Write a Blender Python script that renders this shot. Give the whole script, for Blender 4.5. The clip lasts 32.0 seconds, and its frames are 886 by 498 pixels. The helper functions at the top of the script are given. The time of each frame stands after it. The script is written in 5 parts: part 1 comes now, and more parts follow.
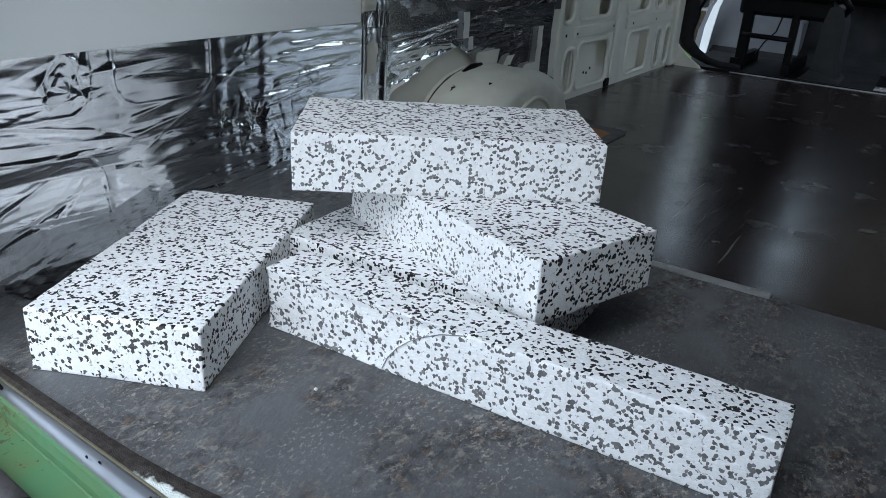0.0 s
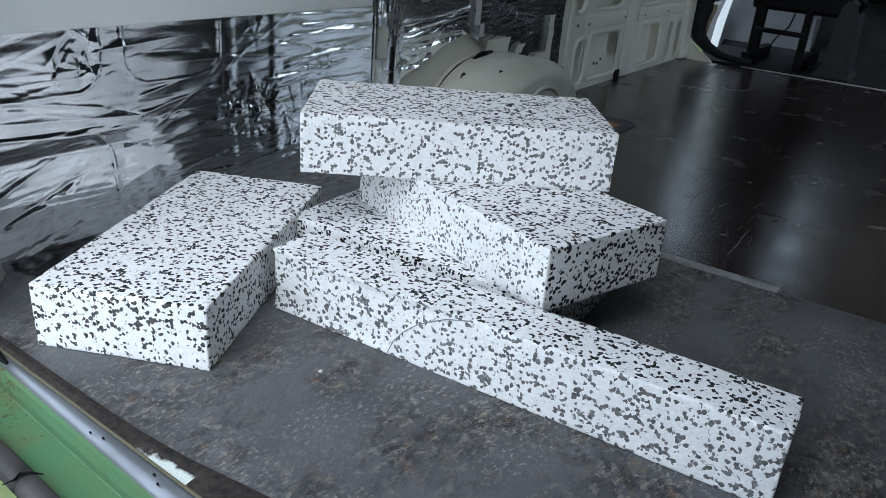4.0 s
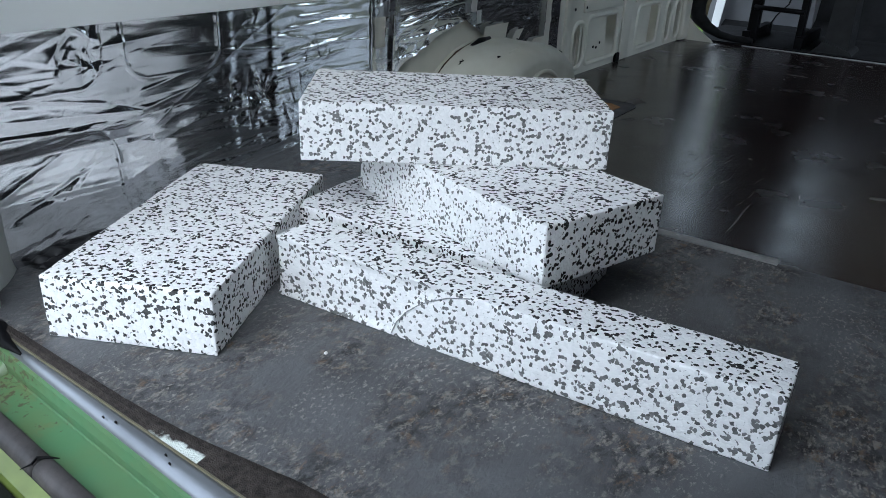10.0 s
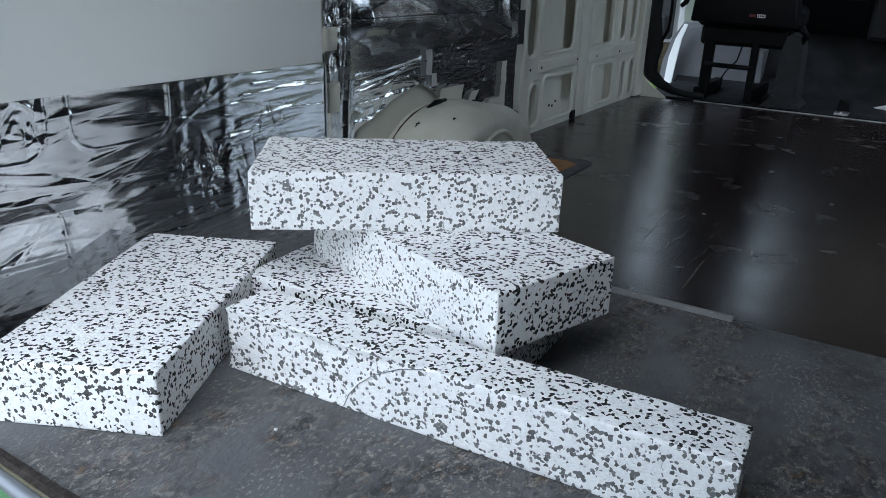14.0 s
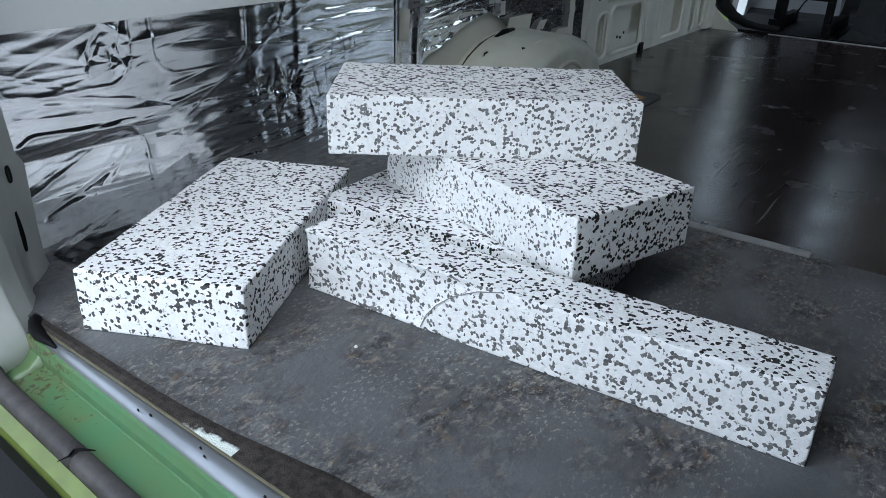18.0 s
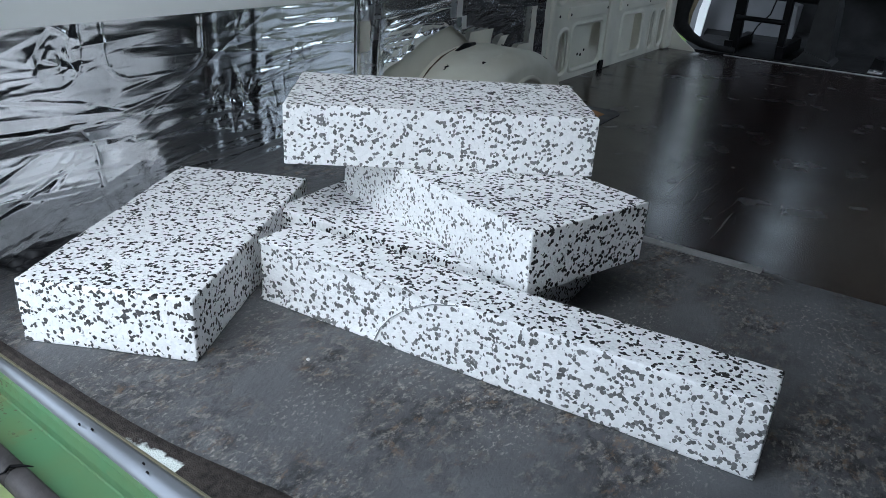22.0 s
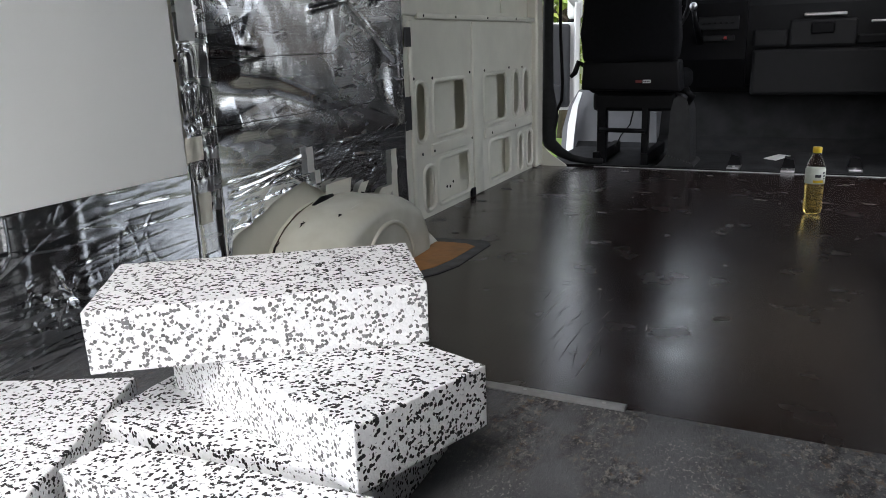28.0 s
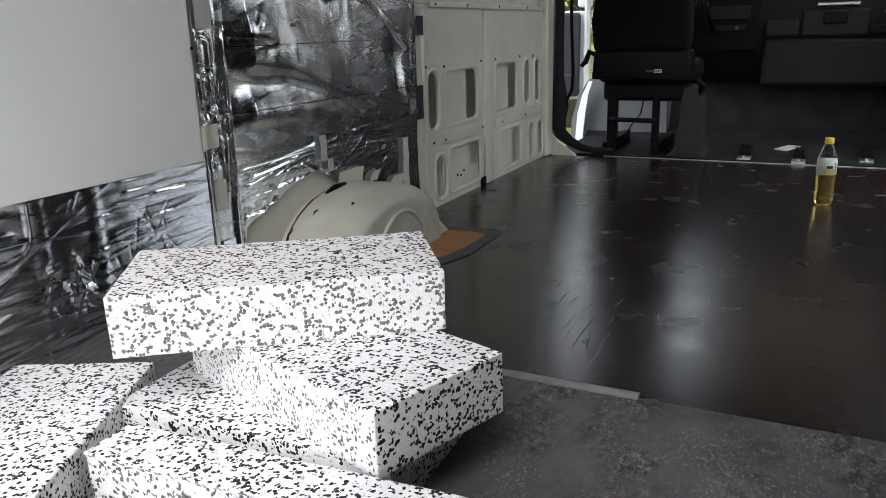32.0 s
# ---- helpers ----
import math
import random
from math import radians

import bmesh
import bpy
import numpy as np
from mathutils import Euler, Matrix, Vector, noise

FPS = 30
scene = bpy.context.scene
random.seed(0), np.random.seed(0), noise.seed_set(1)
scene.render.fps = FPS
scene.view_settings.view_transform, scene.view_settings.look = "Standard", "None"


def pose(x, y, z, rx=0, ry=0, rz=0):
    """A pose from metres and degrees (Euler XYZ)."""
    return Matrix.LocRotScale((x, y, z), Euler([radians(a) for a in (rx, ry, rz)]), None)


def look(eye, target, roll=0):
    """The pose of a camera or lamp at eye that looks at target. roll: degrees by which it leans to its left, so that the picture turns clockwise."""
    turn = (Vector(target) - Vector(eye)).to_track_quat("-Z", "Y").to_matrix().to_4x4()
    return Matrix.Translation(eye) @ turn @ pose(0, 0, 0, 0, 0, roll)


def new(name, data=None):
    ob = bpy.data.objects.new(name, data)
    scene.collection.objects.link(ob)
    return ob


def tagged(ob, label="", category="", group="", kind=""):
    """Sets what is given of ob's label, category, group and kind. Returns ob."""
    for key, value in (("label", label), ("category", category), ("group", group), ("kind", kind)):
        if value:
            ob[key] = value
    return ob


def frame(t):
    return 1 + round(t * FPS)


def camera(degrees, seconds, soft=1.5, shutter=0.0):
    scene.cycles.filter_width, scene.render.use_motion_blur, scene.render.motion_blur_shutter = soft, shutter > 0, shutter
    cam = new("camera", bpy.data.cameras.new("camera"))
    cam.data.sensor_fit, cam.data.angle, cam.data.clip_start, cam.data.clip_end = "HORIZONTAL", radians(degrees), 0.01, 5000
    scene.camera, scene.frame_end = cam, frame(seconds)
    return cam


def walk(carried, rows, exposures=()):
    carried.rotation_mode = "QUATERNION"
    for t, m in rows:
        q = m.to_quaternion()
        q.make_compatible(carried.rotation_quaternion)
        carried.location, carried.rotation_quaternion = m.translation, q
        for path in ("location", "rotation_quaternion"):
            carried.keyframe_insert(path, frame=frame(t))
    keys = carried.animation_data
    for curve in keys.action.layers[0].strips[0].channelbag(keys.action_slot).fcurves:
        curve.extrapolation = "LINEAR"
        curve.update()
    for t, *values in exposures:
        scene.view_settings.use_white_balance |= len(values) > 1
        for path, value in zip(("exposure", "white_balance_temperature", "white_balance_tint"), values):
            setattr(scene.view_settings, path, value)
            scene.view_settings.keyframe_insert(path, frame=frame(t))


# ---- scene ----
cam = camera(60.51, 32.0, soft=0.72)
walk(cam, [
    (0.0, pose(1.1847, -0.4289, 0.5962, 66.78, -3.34, 33.40)),
    (0.5, pose(1.1871, -0.4206, 0.5937, 66.30, -3.96, 32.67)),
    (1.0, pose(1.1857, -0.4254, 0.5905, 66.31, -3.88, 34.61)),
    (1.5, pose(1.1788, -0.4275, 0.5852, 65.57, -4.62, 35.84)),
    (2.0, pose(1.1805, -0.4254, 0.5851, 65.79, -4.32, 36.46)),
    (2.5, pose(1.1804, -0.4220, 0.5848, 65.90, -4.13, 34.16)),
    (4.5, pose(1.1790, -0.4308, 0.5856, 66.19, -4.61, 34.26)),
    (5.0, pose(1.1798, -0.4282, 0.5901, 66.65, -4.92, 34.24)),
    (5.5, pose(1.1808, -0.4274, 0.5887, 66.51, -4.48, 33.97)),
    (6.0, pose(1.1883, -0.4261, 0.5834, 66.21, -4.50, 32.90)),
    (6.5, pose(1.1949, -0.4242, 0.5758, 65.08, -2.95, 34.15)),
    (7.0, pose(1.2004, -0.4295, 0.5764, 64.69, -2.08, 34.71)),
    (7.5, pose(1.2049, -0.4335, 0.5773, 64.25, -1.63, 34.65)),
    (8.0, pose(1.2060, -0.4377, 0.5766, 64.82, -1.42, 33.74)),
    (8.5, pose(1.1993, -0.4441, 0.5759, 64.57, -2.23, 34.21)),
    (9.0, pose(1.2035, -0.4488, 0.5799, 65.47, -2.49, 34.54)),
    (9.5, pose(1.2030, -0.4462, 0.5784, 65.65, -2.61, 34.17)),
    (10.0, pose(1.2034, -0.4408, 0.5781, 65.47, -2.48, 34.08)),
    (10.5, pose(1.2009, -0.4348, 0.5737, 65.07, -3.45, 32.48)),
    (11.0, pose(1.2025, -0.4291, 0.5763, 65.10, -2.88, 32.07)),
    (11.5, pose(1.2052, -0.4242, 0.5808, 66.41, -2.94, 31.45)),
    (12.0, pose(1.2035, -0.4218, 0.5837, 66.38, -2.70, 31.28)),
    (12.5, pose(1.2068, -0.4183, 0.5876, 66.67, -2.68, 31.50)),
    (13.0, pose(1.2108, -0.4158, 0.5934, 67.83, -1.88, 31.78)),
    (13.5, pose(1.2153, -0.4132, 0.5968, 69.76, -1.92, 31.46)),
    (15.5, pose(1.2147, -0.4181, 0.5841, 68.28, -2.68, 30.99)),
    (16.0, pose(1.2186, -0.4293, 0.5792, 68.27, -2.32, 31.02)),
    (16.5, pose(1.2072, -0.4430, 0.5791, 66.77, -1.75, 32.97)),
    (17.0, pose(1.1967, -0.4497, 0.5830, 65.69, -2.00, 34.60)),
    (17.5, pose(1.1905, -0.4535, 0.5800, 64.80, -2.04, 35.39)),
    (18.0, pose(1.1904, -0.4460, 0.5787, 64.81, -1.71, 35.36)),
    (18.5, pose(1.1896, -0.4505, 0.5773, 65.04, -2.22, 34.51)),
    (19.0, pose(1.1912, -0.4556, 0.5750, 65.34, -2.24, 34.60)),
    (19.5, pose(1.1933, -0.4555, 0.5753, 65.42, -2.42, 34.67)),
    (20.0, pose(1.1970, -0.4506, 0.5782, 65.70, -2.83, 33.85)),
    (20.5, pose(1.2025, -0.4443, 0.5797, 66.16, -2.74, 32.89)),
    (21.0, pose(1.2039, -0.4335, 0.5763, 65.47, -3.03, 31.59)),
    (21.5, pose(1.1997, -0.4323, 0.5735, 65.74, -3.71, 32.00)),
    (22.0, pose(1.1956, -0.4355, 0.5750, 65.92, -3.43, 33.03)),
    (22.5, pose(1.1968, -0.4401, 0.5763, 66.59, -3.36, 33.89)),
    (23.0, pose(1.1954, -0.4401, 0.5757, 66.22, -3.78, 34.22)),
    (23.5, pose(1.1953, -0.4379, 0.5742, 66.21, -3.74, 34.28)),
    (24.0, pose(1.1939, -0.4324, 0.5746, 66.38, -3.85, 34.02)),
    (24.5, pose(1.1902, -0.4105, 0.5854, 67.21, -3.03, 33.24)),
    (25.0, pose(1.2022, -0.3707, 0.6320, 70.75, -2.73, 32.94)),
    (25.5, pose(1.2196, -0.3553, 0.6665, 77.23, -1.79, 35.90)),
    (26.0, pose(1.2481, -0.3317, 0.6690, 77.73, -1.07, 32.14)),
    (26.5, pose(1.2638, -0.3124, 0.6622, 78.73, -1.35, 28.10)),
    (28.5, pose(1.2789, -0.2765, 0.6385, 73.65, 2.19, 25.13)),
    (29.0, pose(1.2760, -0.2774, 0.6409, 73.49, 2.55, 25.63)),
    (29.5, pose(1.2736, -0.2797, 0.6418, 73.82, 2.21, 25.57)),
    (30.0, pose(1.2713, -0.2853, 0.6430, 73.73, 2.14, 25.78)),
    (30.5, pose(1.2705, -0.2843, 0.6434, 73.89, 2.06, 25.34)),
    (31.0, pose(1.2699, -0.2843, 0.6451, 74.18, 1.93, 25.43)),
    (31.5, pose(1.2675, -0.2889, 0.6454, 74.15, 1.57, 25.54)),
    (32.0, pose(1.2664, -0.2966, 0.6434, 73.96, 1.56, 25.76)),
], exposures=[(0.0, 0.06, 5660, 5), (24.5, 0.06, 5660, 5), (25.5, 0.16, 5850, 6), (26.5, 0.40, 6150, 7), (28.5, 0.66, 6500, 12), (32.0, 0.62, 6500, 11)])

# ---- light: bright overcast day ----
world = bpy.data.worlds.new("world")
scene.world = world
world.use_nodes = True
_n, _l = world.node_tree.nodes, world.node_tree.links
_sky = _n.new("ShaderNodeTexSky")
_sky.sky_type, _sky.sun_disc = "NISHITA", False
_sky.sun_elevation, _sky.sun_rotation = radians(55), radians(165)
_sky.air_density, _sky.dust_density, _sky.ozone_density = 1.0, 3.0, 1.0
# thin cloud evens the sky out
_even = _n.new("ShaderNodeGamma")
_even.inputs["Gamma"].default_value = 0.45
_l.new(_sky.outputs[0], _even.inputs["Color"])
_hue = _n.new("ShaderNodeHueSaturation")
_hue.inputs["Saturation"].default_value, _hue.inputs["Value"].default_value = 0.55, 7.4
_l.new(_even.outputs[0], _hue.inputs["Color"])
_l.new(_hue.outputs[0], _n["Background"].inputs[0])
_n["Background"].inputs[1].default_value = 0.15
sun = new("sun", bpy.data.lights.new("sun", "SUN"))
sun.data.energy, sun.data.angle, sun.data.color = 0.6, radians(70), (0.98, 0.99, 1.0)
sun.matrix_world = look((0.9, -2.4, 3.6), (0, 0, 0))


# ---- materials ----
def mat(name, color, rough=0.6, metal=0.0, spec=0.5, var=0.12, scale=8.0, bump=0.0, bscale=60.0, alt=None, coat=0.0):
    """Painted or solid surface with large stains, fine grain and relief."""
    m = bpy.data.materials.new(name)
    m.use_nodes = True
    n, l = m.node_tree.nodes, m.node_tree.links
    b = n["Principled BSDF"]
    b.inputs["Roughness"].default_value = rough
    b.inputs["Metallic"].default_value = metal
    b.inputs["Specular IOR Level"].default_value = spec
    b.inputs["Coat Weight"].default_value = coat
    tc = n.new("ShaderNodeTexCoord")
    n1 = n.new("ShaderNodeTexNoise")
    n1.inputs["Scale"].default_value, n1.inputs["Detail"].default_value = scale, 6
    l.new(tc.outputs["Object"], n1.inputs["Vector"])
    r = n.new("ShaderNodeValToRGB")
    c2 = alt or tuple(max(0.0, c * (1 - 2 * var)) for c in color)
    r.color_ramp.elements[0].position, r.color_ramp.elements[1].position = 0.3, 0.68
    r.color_ramp.elements[0].color, r.color_ramp.elements[1].color = (*c2, 1), (*color, 1)
    l.new(n1.outputs["Fac"], r.inputs["Fac"])
    l.new(r.outputs[0], b.inputs["Base Color"])
    n2 = n.new("ShaderNodeTexNoise")
    n2.inputs["Scale"].default_value, n2.inputs["Detail"].default_value = bscale, 8
    l.new(tc.outputs["Object"], n2.inputs["Vector"])
    mr = n.new("ShaderNodeMapRange")
    mr.inputs["To Min"].default_value, mr.inputs["To Max"].default_value = max(0.02, rough - 0.1), min(1, rough + 0.12)
    l.new(n2.outputs["Fac"], mr.inputs["Value"])
    l.new(mr.outputs[0], b.inputs["Roughness"])
    if bump:
        bp = n.new("ShaderNodeBump")
        bp.inputs["Strength"].default_value, bp.inputs["Distance"].default_value = bump, 0.002
        l.new(n2.outputs["Fac"], bp.inputs["Height"])
        l.new(bp.outputs[0], b.inputs["Normal"])
    return m


def foam_material(name, dark_lo, dark_hi):
    """White expanded polystyrene with charcoal beads among the white ones."""
    m = bpy.data.materials.new(name)
    m.use_nodes = True
    n, l = m.node_tree.nodes, m.node_tree.links
    b = n["Principled BSDF"]
    tc = n.new("ShaderNodeTexCoord")
    info = n.new("ShaderNodeObjectInfo")
    off = n.new("ShaderNodeVectorMath")
    off.operation = "MULTIPLY_ADD"
    off.inputs[1].default_value, off.inputs[2].default_value = (1, 1, 1), (0, 0, 0)
    l.new(tc.outputs["Object"], off.inputs[0])
    sh = n.new("ShaderNodeVectorMath")
    sh.operation = "SCALE"
    sh.inputs[0].default_value = (7.1, 3.3, 5.7)
    l.new(info.outputs["Random"], sh.inputs["Scale"])
    l.new(sh.outputs[0], off.inputs[2])
    wob = n.new("ShaderNodeTexNoise")
    wob.inputs["Scale"].default_value, wob.inputs["Detail"].default_value = 160, 2
    l.new(off.outputs[0], wob.inputs["Vector"])
    wsub = n.new("ShaderNodeVectorMath")
    wsub.operation = "SUBTRACT"
    wsub.inputs[1].default_value = (0.5, 0.5, 0.5)
    l.new(wob.outputs["Color"], wsub.inputs[0])
    wad = n.new("ShaderNodeVectorMath")
    wad.operation = "MULTIPLY_ADD"
    wad.inputs[1].default_value = (0.005, 0.005, 0.005)
    l.new(wsub.outputs[0], wad.inputs[0])
    l.new(off.outputs[0], wad.inputs[2])
    v = n.new("ShaderNodeTexVoronoi")
    v.inputs["Scale"].default_value = 190
    l.new(wad.outputs[0], v.inputs["Vector"])
    sep = n.new("ShaderNodeSeparateColor")
    l.new(v.outputs["Color"], sep.inputs[0])
    # denser clouds of dark beads here and there
    big = n.new("ShaderNodeTexNoise")
    big.inputs["Scale"].default_value, big.inputs["Detail"].default_value = 14, 2
    l.new(off.outputs[0], big.inputs["Vector"])
    thr = n.new("ShaderNodeMapRange")
    thr.inputs["From Min"].default_value, thr.inputs["From Max"].default_value = 0.3, 0.7
    thr.inputs["To Min"].default_value, thr.inputs["To Max"].default_value = 0.165, 0.41
    clump = n.new("ShaderNodeTexNoise")
    clump.inputs["Scale"].default_value, clump.inputs["Detail"].default_value = 62, 1
    l.new(off.outputs[0], clump.inputs["Vector"])
    both = n.new("ShaderNodeMix")
    both.inputs[0].default_value = 0.6
    l.new(big.outputs["Fac"], both.inputs[2])
    l.new(clump.outputs["Fac"], both.inputs[3])
    l.new(both.outputs[0], thr.inputs["Value"])
    lt = n.new("ShaderNodeMath")
    lt.operation = "LESS_THAN"
    l.new(sep.outputs[0], lt.inputs[0])
    l.new(thr.outputs[0], lt.inputs[1])
    rnd = n.new("ShaderNodeMapRange")
    rnd.inputs["From Min"].default_value, rnd.inputs["From Max"].default_value = 0.71, 0.63
    l.new(v.outputs["Distance"], rnd.inputs["Value"])
    mul = n.new("ShaderNodeMath")
    mul.operation = "MULTIPLY"
    l.new(lt.outputs[0], mul.inputs[0])
    l.new(rnd.outputs[0], mul.inputs[1])
    # each bead its own grey
    tone = n.new("ShaderNodeMapRange")
    tone.inputs["To Min"].default_value, tone.inputs["To Max"].default_value = dark_lo, dark_hi
    l.new(sep.outputs[1], tone.inputs["Value"])
    white = n.new("ShaderNodeMapRange")
    white.inputs["To Min"].default_value, white.inputs["To Max"].default_value = 0.82, 0.91
    l.new(sep.outputs[2], white.inputs["Value"])
    dk = n.new("ShaderNodeCombineColor")
    for i in range(3):
        l.new(tone.outputs[0], dk.inputs[i])
    wt = n.new("ShaderNodeCombineColor")
    for i in range(3):
        l.new(white.outputs[0], wt.inputs[i])
    mx = n.new("ShaderNodeMix")
    mx.data_type = "RGBA"
    l.new(mul.outputs[0], mx.inputs[0])
    l.new(wt.outputs[0], mx.inputs[6])
    l.new(dk.outputs[0], mx.inputs[7])
    # small dark pores where beads meet
    pore = n.new("ShaderNodeMapRange")
    pore.inputs["From Min"].default_value, pore.inputs["From Max"].default_value, pore.inputs["To Max"].default_value = 0.84, 0.95, 0.7
    l.new(v.outputs["Distance"], pore.inputs["Value"])
    holes = n.new("ShaderNodeMix")
    holes.data_type = "RGBA"
    holes.inputs[7].default_value = (0.20, 0.20, 0.21, 1)
    l.new(pore.outputs[0], holes.inputs[0])
    l.new(mx.outputs[2], holes.inputs[6])
    l.new(holes.outputs[2], b.inputs["Base Color"])
    b.inputs["Roughness"].default_value = 0.62
    b.inputs["Specular IOR Level"].default_value = 0.22
    bp = n.new("ShaderNodeBump")
    bp.inputs["Strength"].default_value, bp.inputs["Distance"].default_value = 0.55, 0.0016
    bp.invert = True
    l.new(v.outputs["Distance"], bp.inputs["Height"])
    # fine pits between the beads
    pit = n.new("ShaderNodeTexNoise")
    pit.inputs["Scale"].default_value, pit.inputs["Detail"].default_value = 420, 3
    l.new(off.outputs[0], pit.inputs["Vector"])
    bp2 = n.new("ShaderNodeBump")
    bp2.inputs["Strength"].default_value, bp2.inputs["Distance"].default_value = 0.7, 0.0014
    l.new(pit.outputs["Fac"], bp2.inputs["Height"])
    l.new(bp.outputs[0], bp2.inputs["Normal"])
    l.new(bp2.outputs[0], b.inputs["Normal"])
    return m


def foil_material(name, rough, tint, wrinkle, crinkle=0.3):
    """Aluminium foil with fine creases."""
    m = bpy.data.materials.new(name)
    m.use_nodes = True
    n, l = m.node_tree.nodes, m.node_tree.links
    b = n["Principled BSDF"]
    b.inputs["Metallic"].default_value = 1.0
    b.inputs["Base Color"].default_value = (*tint, 1)
    b.inputs["Roughness"].default_value = rough
    tc = n.new("ShaderNodeTexCoord")
    mp = n.new("ShaderNodeMapping")
    mp.inputs["Scale"].default_value = (1, 0.55, 1.5)
    l.new(tc.outputs["Object"], mp.inputs["Vector"])
    a = n.new("ShaderNodeTexNoise")
    a.inputs["Scale"].default_value, a.inputs["Detail"].default_value = 14, 6
    a.inputs["Distortion"].default_value = 1.2
    l.new(mp.outputs[0], a.inputs["Vector"])
    bp = n.new("ShaderNodeBump")
    bp.inputs["Strength"].default_value, bp.inputs["Distance"].default_value = wrinkle, 0.01
    l.new(a.outputs["Fac"], bp.inputs["Height"])
    fine = n.new("ShaderNodeTexNoise")
    fine.noise_type, fine.normalize = "RIDGED_MULTIFRACTAL", True
    fine.inputs["Scale"].default_value, fine.inputs["Detail"].default_value, fine.inputs["Distortion"].default_value = 20, 3, 0.8
    fmap = n.new("ShaderNodeMapping")
    fmap.inputs["Scale"].default_value = (1, 0.4, 1.7)
    l.new(tc.outputs["Object"], fmap.inputs["Vector"])
    l.new(fmap.outputs[0], fine.inputs["Vector"])
    bp2 = n.new("ShaderNodeBump")
    bp2.inputs["Strength"].default_value, bp2.inputs["Distance"].default_value = crinkle, 0.003
    l.new(fine.outputs["Fac"], bp2.inputs["Height"])
    l.new(bp.outputs[0], bp2.inputs["Normal"])
    l.new(bp2.outputs[0], b.inputs["Normal"])
    mr = n.new("ShaderNodeMapRange")
    mr.inputs["To Min"].default_value, mr.inputs["To Max"].default_value = rough * 0.6, rough * 1.6
    l.new(a.outputs["Fac"], mr.inputs["Value"])
    l.new(mr.outputs[0], b.inputs["Roughness"])
    return m


def vinyl_material():
    """Slate-patterned vinyl: cloudy greys with streaks of pale and rusty flecks."""
    m = mat("grey_slate_vinyl", (0.142, 0.145, 0.152), 0.45, spec=0.1, var=0.22, scale=6, bump=0.5, bscale=200)
    n, l = m.node_tree.nodes, m.node_tree.links
    b = n["Principled BSDF"]
    base = b.inputs["Base Color"].links[0].from_socket
    tc = n.new("ShaderNodeTexCoord")
    mp = n.new("ShaderNodeMapping")
    mp.inputs["Rotation"].default_value, mp.inputs["Scale"].default_value = (0, 0, radians(8)), (1.2, 0.75, 1)
    l.new(tc.outputs["Object"], mp.inputs["Vector"])

    def layer(below, scale, lo, hi, color, amount, dist, gate_scale):
        f = n.new("ShaderNodeTexNoise")
        f.inputs["Scale"].default_value, f.inputs["Detail"].default_value, f.inputs["Roughness"].default_value = scale, 9, 0.72
        f.inputs["Distortion"].default_value = dist
        l.new(mp.outputs[0], f.inputs["Vector"])
        r = n.new("ShaderNodeMapRange")
        r.inputs["From Min"].default_value, r.inputs["From Max"].default_value, r.inputs["To Max"].default_value = lo, hi, amount
        l.new(f.outputs["Fac"], r.inputs["Value"])
        g = n.new("ShaderNodeTexNoise")
        g.inputs["Scale"].default_value, g.inputs["Detail"].default_value = gate_scale, 3
        l.new(mp.outputs[0], g.inputs["Vector"])
        gr = n.new("ShaderNodeMapRange")
        gr.inputs["From Min"].default_value, gr.inputs["From Max"].default_value = 0.44, 0.60
        l.new(g.outputs["Fac"], gr.inputs["Value"])
        mu = n.new("ShaderNodeMath")
        mu.operation = "MULTIPLY"
        l.new(r.outputs[0], mu.inputs[0])
        l.new(gr.outputs[0], mu.inputs[1])
        x = n.new("ShaderNodeMix")
        x.data_type = "RGBA"
        x.inputs[7].default_value = (*color, 1)
        l.new(mu.outputs[0], x.inputs[0])
        l.new(below, x.inputs[6])
        return x.outputs[2]

    c = layer(base, 9, 0.46, 0.62, (0.045, 0.044, 0.046), 0.7, 0.5, 3)
    c = layer(c, 34, 0.46, 0.58, (0.030, 0.029, 0.030), 0.85, 0.3, 6)
    c = layer(c, 62, 0.52, 0.62, (0.27, 0.25, 0.225), 0.85, 0.3, 6)
    c = layer(c, 48, 0.54, 0.64, (0.20, 0.135, 0.085), 0.6, 0.3, 6)
    c = layer(c, 130, 0.54, 0.62, (0.40, 0.38, 0.345), 0.65, 0.2, 7)
    l.new(c, b.inputs["Base Color"])
    # flaky slate relief
    rel = n.new("ShaderNodeTexNoise")
    rel.inputs["Scale"].default_value, rel.inputs["Detail"].default_value, rel.inputs["Roughness"].default_value, rel.inputs["Distortion"].default_value = 58, 6, 0.65, 0.4
    l.new(mp.outputs[0], rel.inputs["Vector"])
    bp = n.new("ShaderNodeBump")
    bp.inputs["Strength"].default_value, bp.inputs["Distance"].default_value = 0.85, 0.004
    l.new(rel.outputs["Fac"], bp.inputs["Height"])
    l.new(b.inputs["Normal"].links[0].from_socket, bp.inputs["Normal"])
    l.new(bp.outputs[0], b.inputs["Normal"])
    return m


